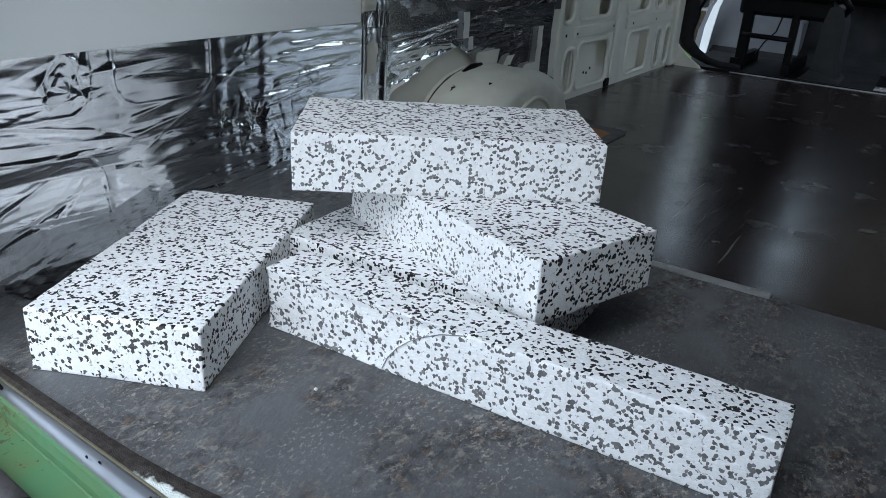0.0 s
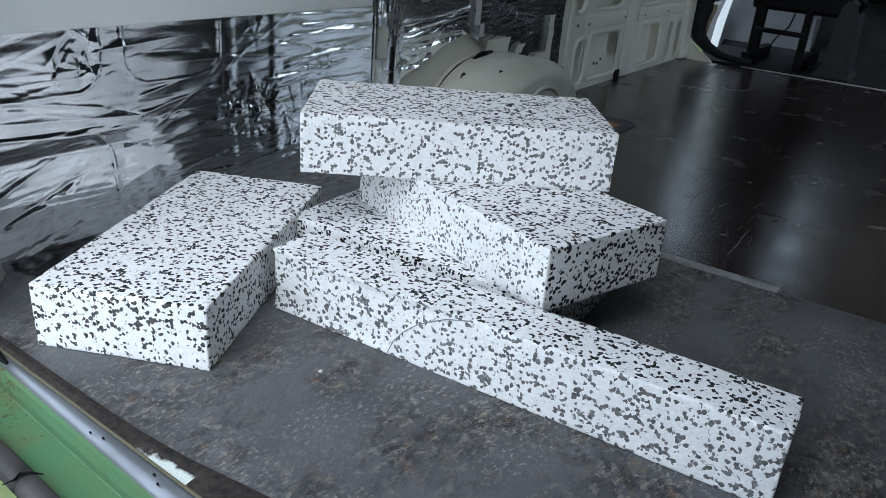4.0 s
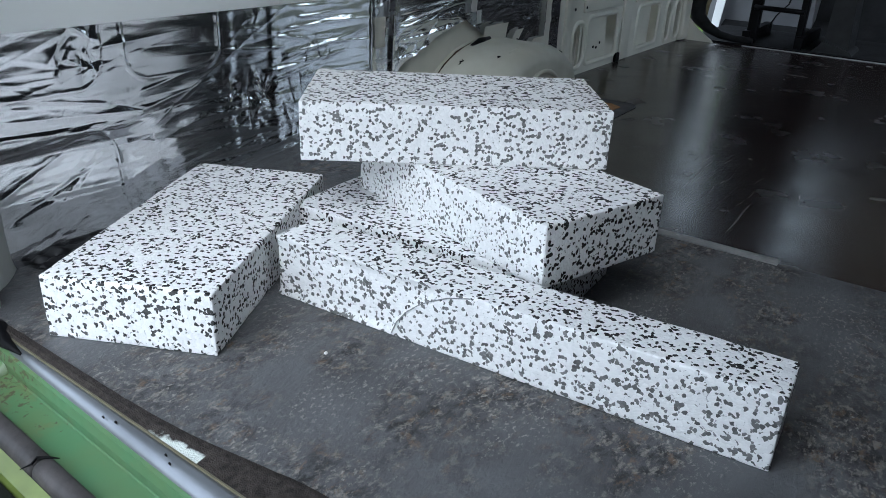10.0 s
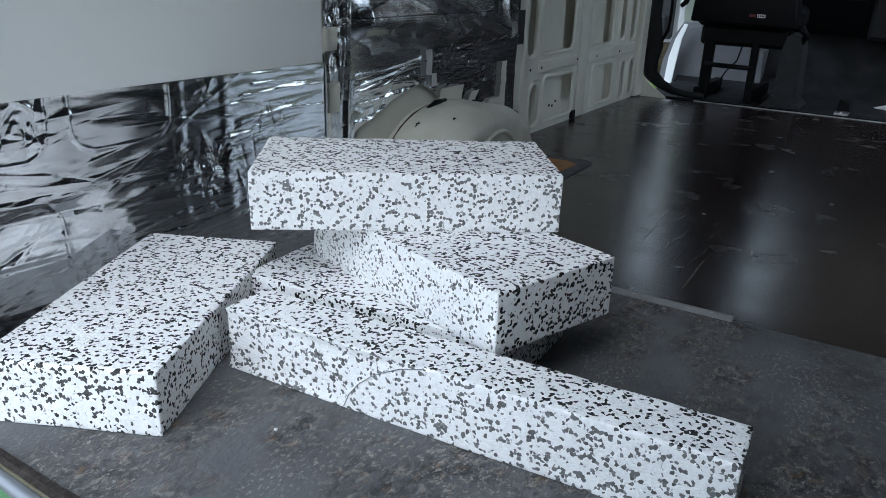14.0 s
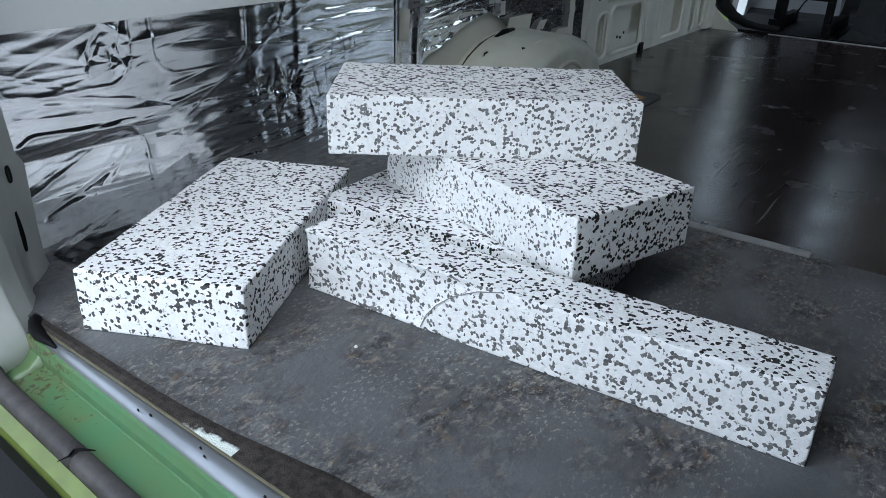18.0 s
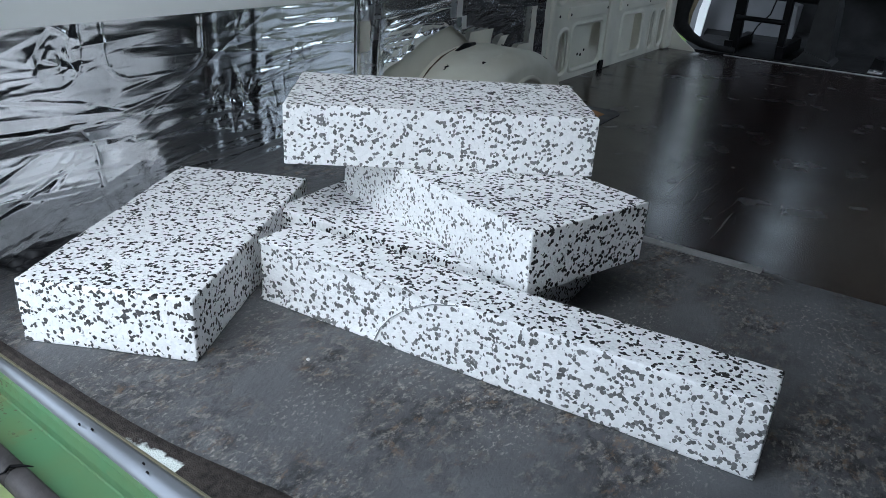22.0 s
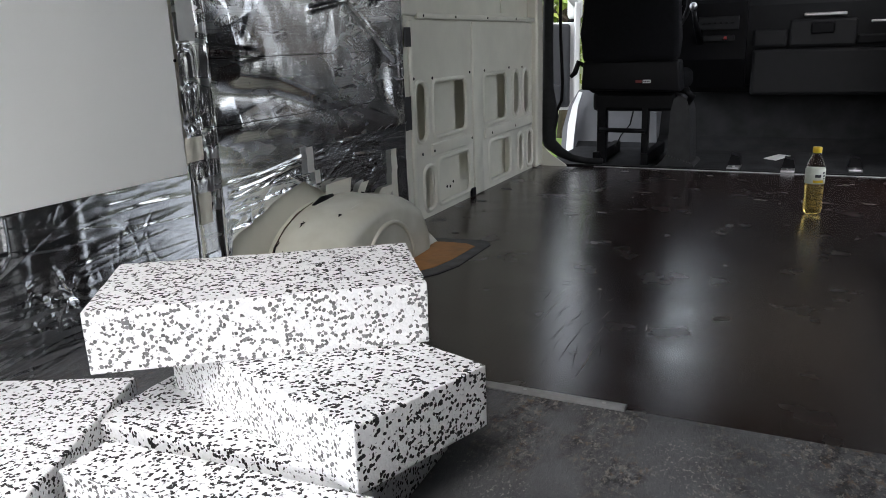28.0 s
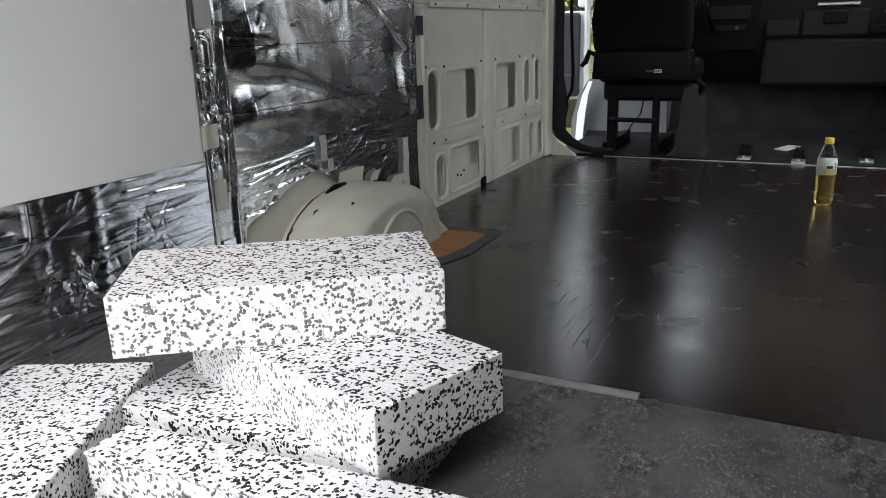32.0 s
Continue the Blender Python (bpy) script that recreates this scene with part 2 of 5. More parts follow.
FOAM = foam_material("speckled_foam", 0.009, 0.032)
# the same foam with greyer beads, for one side of some blocks
FOAM_GREY = foam_material("speckled_foam_grey_beads", 0.10, 0.24)
FOAM_DARK_GREY = foam_material("speckled_foam_dark_grey_beads", 0.035, 0.10)
FOIL = foil_material("crinkled_foil", 0.16, (0.80, 0.815, 0.84), 0.07, 0.2)
FOIL_SATIN = foil_material("satin_foil", 0.24, (0.74, 0.745, 0.75), 0.06)
FOIL_DARK = foil_material("insulation_foil", 0.24, (0.62, 0.64, 0.66), 0.2)
WHITE_BOARD = mat("white_board", (0.84, 0.86, 0.84), 0.42, var=0.02, scale=3)
CREAM = mat("cream_van_paint", (0.68, 0.665, 0.575), 0.34, var=0.06, scale=7, coat=0.2)
VINYL = vinyl_material()
PLY = mat("brown_coated_plywood", (0.015, 0.0070, 0.0055), 0.235, spec=1.0, var=0.2, scale=4, bscale=7)
GREEN = mat("green_van_paint", (0.085, 0.190, 0.088), 0.33, var=0.12, scale=16, alt=(0.115, 0.165, 0.065), coat=0.2)
GREEN_SILL = mat("green_sill_paint", (0.085, 0.190, 0.088), 0.36, var=0.10, scale=16, alt=(0.105, 0.175, 0.075), coat=0.15)


def rust_on(m, x_lo, x_hi):
    """Rust blooms and dark pits in the paint, thick at one end of the gutter."""
    n, l = m.node_tree.nodes, m.node_tree.links
    b = n["Principled BSDF"]
    base = b.inputs["Base Color"].links[0].from_socket
    tc = n.new("ShaderNodeTexCoord")
    sep = n.new("ShaderNodeSeparateXYZ")
    l.new(tc.outputs["Object"], sep.inputs[0])
    near = n.new("ShaderNodeMapRange")
    near.inputs["From Min"].default_value, near.inputs["From Max"].default_value = x_lo, x_hi
    near.inputs["To Min"].default_value, near.inputs["To Max"].default_value = 0.17, -0.02
    l.new(sep.outputs[0], near.inputs["Value"])
    for scale, lo, hi, col, amount in ((34, 0.62, 0.80, (0.16, 0.125, 0.045), 0.45), (120, 0.69, 0.73, (0.06, 0.028, 0.014), 0.8)):
        f = n.new("ShaderNodeTexNoise")
        f.inputs["Scale"].default_value, f.inputs["Detail"].default_value, f.inputs["Roughness"].default_value = scale, 5, 0.6
        l.new(tc.outputs["Object"], f.inputs["Vector"])
        add = n.new("ShaderNodeMath")
        l.new(f.outputs["Fac"], add.inputs[0])
        l.new(near.outputs[0], add.inputs[1])
        r = n.new("ShaderNodeMapRange")
        r.inputs["From Min"].default_value, r.inputs["From Max"].default_value, r.inputs["To Max"].default_value = lo, hi, amount
        l.new(add.outputs[0], r.inputs["Value"])
        x = n.new("ShaderNodeMix")
        x.data_type = "RGBA"
        x.inputs[7].default_value = (*col, 1)
        l.new(r.outputs[0], x.inputs[0])
        l.new(base, x.inputs[6])
        base = x.outputs[2]
    l.new(base, b.inputs["Base Color"])


rust_on(GREEN_SILL, 0.24, 0.42)
ALU = mat("brushed_aluminium", (0.55, 0.55, 0.56), 0.35, 1.0, var=0.1, scale=30)
RUBBER = mat("black_rubber", (0.014, 0.014, 0.015), 0.6, spec=0.15, var=0.2, scale=40)
FABRIC = mat("charcoal_seat_fabric", (0.0075, 0.0078, 0.0092), 0.9, spec=0.08, var=0.15, scale=60, bump=0.4, bscale=500)
BLACK = mat("black_plastic", (0.006, 0.006, 0.007), 0.45, spec=0.09, var=0.1, scale=30)
GREYP = mat("dark_grey_plastic", (0.012, 0.0125, 0.014), 0.55, spec=0.2, var=0.1, scale=20, bump=0.2, bscale=400)


# ---- mesh helpers ----
def empty(name, m=None):
    ob = new(name)
    ob.empty_display_size = 0.05
    if m is not None:
        ob.matrix_world = m
    return ob


def part(name, bm, material, parent=None, label="", smooth=False, m=None):
    """Links a bmesh as one mesh object, under parent if there is one."""
    me = bpy.data.meshes.new(name)
    bmesh.ops.recalc_face_normals(bm, faces=bm.faces)
    bm.to_mesh(me)
    bm.free()
    me.materials.append(material)
    if smooth:
        me.polygons.foreach_set("use_smooth", [True] * len(me.polygons))
    ob = new(name, me)
    if m is not None:
        ob.matrix_basis = m
    if parent is not None:
        ob.parent = parent
    return tagged(ob, label) if label else ob


def structure(name, bm, material, label, smooth=False):
    return tagged(part(name, bm, material, smooth=smooth), label, kind="structure")


def bm_box(x0, x1, y0, y1, z0, z1, bevel=0.0, seg=2):
    bm = bmesh.new()
    bmesh.ops.create_cube(bm, size=1, matrix=Matrix.LocRotScale(((x0 + x1) / 2, (y0 + y1) / 2, (z0 + z1) / 2), None, (x1 - x0, y1 - y0, z1 - z0)))
    if bevel:
        bmesh.ops.bevel(bm, geom=bm.edges[:], offset=bevel, segments=seg, profile=0.5, affect="EDGES")
    return bm


def bm_sweep(profile, x0, x1, steps=1, axis="x", wob=None):
    """A closed profile of (a, b) points swept along an axis: x -> (y, z), y -> (x, z), z -> (x, y)."""
    bm = bmesh.new()
    rings = []
    for i in range(steps + 1):
        s = x0 + (x1 - x0) * i / steps
        ring = []
        for a, b in profile:
            if wob:
                a, b = wob(s, a, b)
            ring.append(bm.verts.new({"x": (s, a, b), "y": (a, s, b), "z": (a, b, s)}[axis]))
        rings.append(ring)
    k = len(profile)
    for r0, r1 in zip(rings, rings[1:]):
        for i in range(k):
            bm.faces.new((r0[i], r0[(i + 1) % k], r1[(i + 1) % k], r1[i]))
    bm.faces.new(rings[0]), bm.faces.new(rings[-1])
    return bm


def bm_tube(points, radius, sides=10, ends=True):
    """A round tube along points; radius a number or one a point."""
    bm = bmesh.new()
    pts = [Vector(p) for p in points]
    rr = radius if isinstance(radius, (list, tuple)) else [radius] * len(pts)
    rings, up = [], Vector((0.13, 0.31, 0.94))
    for i, p in enumerate(pts):
        t = (pts[min(i + 1, len(pts) - 1)] - pts[max(i - 1, 0)]).normalized()
        u = t.cross(up).normalized()
        w = u.cross(t)
        rings.append([bm.verts.new(p + rr[i] * (u * math.cos(2 * math.pi * k / sides) + w * math.sin(2 * math.pi * k / sides))) for k in range(sides)])
    for a, b in zip(rings, rings[1:]):
        for k in range(sides):
            bm.faces.new((a[k], a[(k + 1) % sides], b[(k + 1) % sides], b[k]))
    if ends:
        bm.faces.new(rings[0]), bm.faces.new(rings[-1])
    return bm


def rounded_rect(a0, a1, b0, b1, r, seg=5):
    r = min(r, (a1 - a0) / 2 - 1e-4, (b1 - b0) / 2 - 1e-4)
    out = []
    for cx, cy, s in ((a1 - r, b1 - r, 0), (a0 + r, b1 - r, 90), (a0 + r, b0 + r, 180), (a1 - r, b0 + r, 270)):
        for i in range(seg + 1):
            g = radians(s + 90 * i / seg)
            out.append((cx + r * math.cos(g), cy + r * math.sin(g)))
    return out


def bm_plate(outline, holes, place, depth):
    """A plate with holes in it: outline and holes in (a, b), place(a, b, d) gives the point at depth d."""
    bm = bmesh.new()
    edges = []
    for loop in [outline, *holes]:
        vs = [bm.verts.new(place(a, b, 0)) for a, b in loop]
        edges += [bm.edges.new((vs[i], vs[(i + 1) % len(vs)])) for i in range(len(vs))]
    bmesh.ops.triangle_fill(bm, use_beauty=True, use_dissolve=False, edges=edges)
    front = bm.faces[:]
    res = bmesh.ops.extrude_face_region(bm, geom=front)
    d = Vector(place(0, 0, depth)) - Vector(place(0, 0, 0))
    bmesh.ops.translate(bm, verts=[g for g in res["geom"] if isinstance(g, bmesh.types.BMVert)], vec=d)
    return bm


def bm_sheet(a0, a1, b0, b1, na, nb, place):
    """A grid of points place(a, b)."""
    bm = bmesh.new()
    vs = [[bm.verts.new(place(a0 + (a1 - a0) * i / na, b0 + (b1 - b0) * j / nb)) for j in range(nb + 1)] for i in range(na + 1)]
    for i in range(na):
        for j in range(nb):
            bm.faces.new((vs[i][j], vs[i + 1][j], vs[i + 1][j + 1], vs[i][j + 1]))
    return bm


# ---- floor, walls and roof of the van ----
VAN_W = 1.76
structure("floor", bm_box(0, VAN_W, 0.0, 3.59, -0.024, -0.003), PLY, "dark brown coated plywood load floor with scuffs")
structure("vinyl_flooring", bm_box(0.0, VAN_W, -0.002, 0.962, -0.003, 0.0), VINYL, "dark grey stone-patterned vinyl floor covering")
# right wall is out of view; its dark colour holds light off the vinyl
structure("wall_right", bm_box(VAN_W, VAN_W + 0.05, 0.0, 2.45, -0.05, 1.85), GREYP, "unseen side wall of the van, kept dark to shade the floor")
structure("wall_right_header", bm_box(VAN_W, VAN_W + 0.05, 2.45, 3.4, 1.72, 1.85), GREYP, "beam above the open sliding door")
structure("wall_right_pillar", bm_box(VAN_W, VAN_W + 0.05, 3.4, 3.6, -0.05, 1.85), GREYP, "pillar in front of the open sliding door")
# unseen panel, added to keep rear daylight off the right of the floor
blocker_bm = bm_box(0.0, 0.05, -1.0, 0.0, -0.05, 1.80)
blocker_bm.transform(Matrix.Translation((VAN_W, -0.012, 0)) @ Matrix.Rotation(radians(-45), 4, "Z"))
structure("light_blocker_rear", blocker_bm, GREYP, "unseen dark panel added behind the opening to shade the right floor")
structure("ceiling", bm_box(-0.06, VAN_W + 0.05, 0.0, 4.6, 1.85, 1.9), mat("dark_grey_felt", (0.035, 0.035, 0.036), 0.95, spec=0.2, scale=20, bump=0.2, bscale=300), "dark grey felt-lined van roof")
# unseen backdrop, added to give the foil something greenish to reflect
structure("side_backdrop", bm_box(4.3, 4.5, -3.0, 9.0, -0.66, 0.75), mat("dull_green_backdrop", (0.16, 0.17, 0.13), 0.95, scale=3, var=0.25, bump=0.5, bscale=40), "plain unseen backdrop added beyond the open sliding door")
structure("side_cavity_end", bm_box(-0.16, -0.036, 3.50, 3.545, -0.05, 1.85), CREAM, "cream painted end of the side cavity")
structure("wall_left_skin", bm_box(-0.19, -0.16, 0.0, 3.55, -0.05, 1.85), CREAM, "cream painted outer skin of the van side")
structure("ground", bm_box(-150, 150, -150, 150, -0.75, -0.65), mat("paving", (0.26, 0.26, 0.25), 0.9, scale=0.8, bump=0.3, bscale=30), "grey paved yard outside the van")

def rough(a, b, seed):
    """Smooth noise over arrays."""
    return np.vectorize(lambda p, q: noise.noise(Vector((p, q, seed))))(a, b)


def fan(rng, cy, cz, turn, spread, count, length, amp, width, jitter=0.02):
    """Creases that run out from one pulled point: (y, z, direction, length, height, width) each."""
    out = []
    for _ in range(count):
        g = radians(turn + rng.uniform(-spread, spread))
        y0, z0 = cy + rng.gauss(0, jitter), cz + rng.gauss(0, jitter)
        out.append((y0, z0, math.cos(g), math.sin(g), length * rng.uniform(0.4, 1.2), amp * rng.uniform(0.35, 1.2) * rng.choice((1, 1, -0.6)), width * rng.uniform(0.6, 1.5)))
    return out


def crease(lines, y, z):
    h = 0.0 * (y + z)
    for y0, z0, uy, uz, ln, amp, w in lines:
        t = (y - y0) * uy + (z - z0) * uz
        d = (y - y0) * uz - (z - z0) * uy + 0.06 * t * t * (1 if amp * 1e4 % 2 > 1 else -1)
        taper = np.exp(-(np.maximum(0, np.maximum(-t, t - ln)) / 0.015) ** 2) * (1 - 0.65 * np.clip(t / ln, 0, 1))
        h = h + amp * np.exp(-np.abs(d) / w) * taper
    return h


def crumple(rng, cy, cz, ry, rz, count, amp):
    """Short creases every which way round a crushed place."""
    out = []
    for _ in range(count):
        g = rng.uniform(0, 6.28)
        out.append((cy + rng.gauss(0, ry), cz + rng.gauss(0, rz), math.cos(g), math.sin(g), rng.uniform(0.015, 0.05), amp * rng.uniform(0.3, 1.3) * rng.choice((1, -1)), rng.uniform(0.003, 0.007)))
    return out


def outline_ridge(y, z, box, r, width):
    """Height of a stamped outline (a rounded rectangle) at (y, z), 0 to 1."""
    y0, y1, z0, z1 = box
    dy, dz = np.abs(y - (y0 + y1) / 2) - (y1 - y0) / 2 + r, np.abs(z - (z0 + z1) / 2) - (z1 - z0) / 2 + r
    d = np.hypot(np.maximum(dy, 0), np.maximum(dz, 0)) + np.minimum(np.maximum(dy, dz), 0) - r
    return np.exp(-((d / width) ** 2))


def bm_skin(a0, a1, b0, b1, na, nb, surface, warp=None):
    """A sheet over the side wall: surface(y, z) gives how far it stands off; warp bends the grid first."""
    y, z = np.meshgrid(np.linspace(a0, a1, na + 1), np.linspace(b0, b1, nb + 1), indexing="ij")
    if warp:
        y, z = warp(y, z)
    x = surface(y, z)
    bm = bmesh.new()
    vs = [[bm.verts.new((x[i, k], y[i, k], z[i, k])) for k in range(nb + 1)] for i in range(na + 1)]
    for i in range(na):
        for k in range(nb):
            bm.faces.new((vs[i][k], vs[i + 1][k], vs[i + 1][k + 1], vs[i][k + 1]))
    return bm


FR = random.Random(11)
STAMPS = [(0.08, 0.314, 0.268, 0.5), (0.09, 0.328, -0.2, 0.200), (0.358, 0.565, 0.268, 0.5), (0.42, 0.57, -0.2, 0.12)]
REAR_LINES = (fan(FR, 0.43, 0.20, 176, 20, 16, 0.32, 0.0028, 0.006, 0.02) + fan(FR, 0.44, 0.19, 8, 26, 14, 0.26, 0.0030, 0.006, 0.02)
              + fan(FR, 0.14, 0.02, 22, 24, 14, 0.26, 0.0032, 0.007, 0.03) + fan(FR, 0.66, 0.15, 186, 24, 18, 0.22, 0.0030, 0.006, 0.05)
              + fan(FR, 0.72, 0.27, 170, 22, 12, 0.22, 0.0026, 0.005, 0.03) + fan(FR, 0.80, 0.18, 4, 22, 24, 0.20, 0.0032, 0.006, 0.07)
              + fan(FR, 0.82, 0.32, -4, 16, 12, 0.18, 0.0030, 0.005, 0.03) + fan(FR, 0.10, 0.30, -6, 14, 10, 0.26, 0.0022, 0.006, 0.03)
              + fan(FR, 0.60, 0.06, 192, 18, 12, 0.26, 0.0026, 0.006, 0.03)
              + fan(FR, 0.12, 0.14, 8, 20, 26, 0.30, 0.0016, 0.0034, 0.06) + fan(FR, 0.50, 0.10, 172, 26, 26, 0.20, 0.0018, 0.0034, 0.06) + fan(FR, 0.78, 0.10, 178, 20, 22, 0.16, 0.0022, 0.004, 0.05)
              + crumple(FR, 0.29, 0.335, 0.035, 0.02, 24, 0.0020) + crumple(FR, 0.645, 0.17, 0.02, 0.03, 24, 0.0034)
              + crumple(FR, 0.70, 0.21, 0.02, 0.02, 18, 0.0040) + crumple(FR, 0.655, 0.335, 0.02, 0.02, 14, 0.003) + crumple(FR, 0.86, 0.25, 0.04, 0.03, 24, 0.0032) + crumple(FR, 0.76, 0.10, 0.015, 0.02, 10, 0.003))

REAR_LINES = [(y0, z0, uy, uz * (0.35 if y0 > 0.42 and ln > 0.06 else 1), ln * 1.3, amp * (0.36 if y0 < 0.5 else 0.45) * (0.35 if ln < 0.06 else 1), w * 0.62) for y0, z0, uy, uz, ln, amp, w in REAR_LINES]

REAR_LINES += [(ya, za, (yb - ya) / math.hypot(yb - ya, zb - za), (zb - za) / math.hypot(yb - ya, zb - za), math.hypot(yb - ya, zb - za), amp, w) for ya, za, yb, zb, amp, w in (
    (0.311, 0.239, 0.116, 0.275, 0.0030, 0.005), (0.372, 0.216, 0.116, 0.236, 0.0036, 0.005), (0.30, 0.210, 0.126, 0.214, -0.0026, 0.004), (0.376, 0.218, 0.30, 0.246, -0.0022, 0.004),
    (0.397, 0.250, 0.533, 0.277, 0.0026, 0.005), (0.385, 0.215, 0.53, 0.245, 0.0034, 0.005), (0.385, 0.205, 0.56, 0.215, -0.0026, 0.005), (0.40, 0.15, 0.50, 0.175, 0.0034, 0.008),
    (0.52, 0.318, 0.40, 0.322, -0.0030, 0.007), (0.55, 0.297, 0.40, 0.300, 0.0018, 0.005), (0.35, 0.335, 0.55, 0.350, 0.0022, 0.006), (0.12, 0.12, 0.22, 0.16, 0.0024, 0.005), (0.13, 0.08, 0.27, 0.13, -0.0024, 0.006))]
REAR_LINES += crumple(FR, 0.27, 0.325, 0.025, 0.018, 26, 0.0022) + crumple(FR, 0.665, 0.195, 0.022, 0.026, 22, 0.0020) + crumple(FR, 0.60, 0.20, 0.012, 0.03, 10, 0.0018)


def rear_foil(y, z):
    h = 0.0022 * rough(y * 4, z * 6, 5.0) + crease(REAR_LINES, y, z) + 0.0007 * rough(y * 14, z * 70, 9.0)
    # the lower left field is pushed in, so that it leans back
    h = h + (0.012 - 0.15 * np.clip(z, 0, 0.17)) * np.clip((0.40 - y) / 0.05, 0, 1) * np.clip((0.20 - z) / 0.03, 0, 1)
    for k, box in enumerate(STAMPS):
        h = h + (0.0017 if k == 1 else 0.0013 if k in (0, 2) else 0.0006) * outline_ridge(y, z + (0.10 * (y - 0.25) if k == 1 else 0), box, 0.05, 0.0042)
    # edges of the taped sheets
    for sy in (0.572, 0.600, 0.700, 0.725):
        h = h + 0.0010 * (1 / (1 + np.exp(-(y - sy) / 0.003))) * (-1 if sy in (0.600, 0.725) else 1)
    return 0.010 + np.maximum(h, -0.018) * np.clip((z + 0.012) * 30, 0, 1)


ARCH_LINES = (fan(FR, 1.56, 0.29, 184, 16, 26, 0.42, 0.0042, 0.006, 0.035) + fan(FR, 1.14, 0.22, 8, 18, 22, 0.36, 0.0042, 0.006, 0.06)
              + fan(FR, 1.64, 0.33, -2, 14, 20, 0.36, 0.0042, 0.006, 0.03) + fan(FR, 2.02, 0.28, 182, 14, 20, 0.30, 0.0040, 0.006, 0.05)
              + fan(FR, 1.20, 0.10, 38, 12, 12, 0.36, 0.0045, 0.007, 0.03) + crumple(FR, 1.45, 0.25, 0.08, 0.03, 26, 0.004) + crumple(FR, 1.80, 0.28, 0.08, 0.03, 26, 0.004) + crumple(FR, 1.2, 0.22, 0.05, 0.06, 22, 0.004))

ARCH_LINES = [(y0, z0, uy, uz * 0.6, ln * 1.3, amp * 0.42, w * 0.8) for y0, z0, uy, uz, ln, amp, w in ARCH_LINES]


def arch_foil(y, z):
    return 0.012 + np.maximum(crease(ARCH_LINES, y, z) + 0.0030 * rough(y * 4, z * 12, 2.0), -0.010)


def arch_cut(y, t):
    """The foil above the arch is torn off along a slant."""
    low = np.interp(y, (1.12, 1.145, 1.25, 1.35, 1.46, 1.55, 1.70, 1.90, 2.00, 2.08), (0.08, 0.185, 0.222, 0.255, 0.278, 0.225, 0.20, 0.16, 0.08, 0.03)) + 0.012 * rough(y * 16, 0 * y + 3, 3.0)
    return y, low + (0.43 - low) * t


FIELD_LINES = (fan(FR, 1.13, 0.645, -4, 10, 6, 0.14, 0.0050, 0.010, 0.015) + fan(FR, 1.13, 0.61, 2, 10, 6, 0.12, 0.0045, 0.009, 0.015) + fan(FR, 1.13, 0.47, 4, 12, 8, 0.16, 0.0035, 0.009, 0.04)
               + fan(FR, 1.245, 0.685, 58, 8, 5, 0.16, 0.006, 0.010, 0.012) + fan(FR, 1.30, 0.83, 62, 14, 8, 0.24, 0.010, 0.011, 0.02)
               + fan(FR, 2.01, 0.60, 145, 4, 5, 0.34, 0.007, 0.006, 0.008) + fan(FR, 1.90, 0.80, 62, 16, 8, 0.24, 0.009, 0.010, 0.02)
               + fan(FR, 1.55, 0.84, 6, 12, 8, 0.28, 0.006, 0.008, 0.03) + fan(FR, 1.70, 0.56, 86, 10, 22, 0.07, 0.0006, 0.006, 0.08)
               + fan(FR, 2.06, 0.52, 90, 12, 10, 0.16, 0.006, 0.008, 0.02) + fan(FR, 1.14, 0.80, 10, 26, 10, 0.14, 0.005, 0.008, 0.06))


def bump_over(z, crest, below, above):
    """A soft roll along a crest, steeper below it than above."""
    return np.where(z < crest, np.exp(-(((z - crest) / below) ** 2)), np.exp(-(((z - crest) / above) ** 2)))


def field_foil(y, z):
    """Loose insulation foil: two soft rolls pulled to one low corner, pleated higher up."""
    t = np.clip((y - 1.13) / 0.95, 0, 1)
    ends = np.clip(t * 14, 0, 1) * np.clip((1 - t) * 9, 0, 1)
    bell = np.sin(np.pi * np.clip(t, 0.02, 0.98)) ** 0.5
    low = np.interp(y, (1.12, 1.37, 1.65, 2.0), (0.462, 0.452, 0.408, 0.385))
    mid = np.interp(y, (1.12, 1.36, 1.63, 1.9, 2.0), (0.595, 0.570, 0.490, 0.43, 0.40))
    h = 0.012 + ends * (0.024 * (1 - 0.75 * t) * bump_over(z, low, 0.034, 0.048) + 0.034 * (1 - 0.45 * t) * bump_over(z, mid, 0.030, 0.15))
    h = h - 0.020 * bell * np.exp(-np.abs(z - 0.835 - 0.02 * np.sin(9 * t)) / 0.022) + 0.016 * bell * np.exp(-(((z - 0.93) / 0.06) ** 2))
    h = h - 0.014 * np.exp(-(((y - 1.93) / 0.045) ** 2)) * np.exp(-(((z - 0.53) / 0.09) ** 2))
    h = h + crease(FIELD_LINES, y, z) * (1 - np.exp(-((2.10 - y) / 0.05) ** 2))
    h = h + 0.0030 * rough(y * 5, z * 6, 3.0) + 0.0005 * rough(y * 34, z * 20, 3.0) + 0.0012 * rough(y * 13, z * 16, 8.0)
    return np.maximum(0.003, h)


COLUMN_LINES = fan(FR, 1.045, 0.48, 80, 24, 18, 0.10, 0.004, 0.004, 0.03) + crumple(FR, 1.06, 0.47, 0.02, 0.03, 20, 0.004) + crumple(FR, 1.06, 0.33, 0.02, 0.05, 14, 0.003) + fan(FR, 1.115, 0.30, 90, 6, 16, 0.35, 0.003, 0.004, 0.02) + fan(FR, 1.115, 0.65, 90, 6, 14, 0.30, 0.003, 0.004, 0.02)


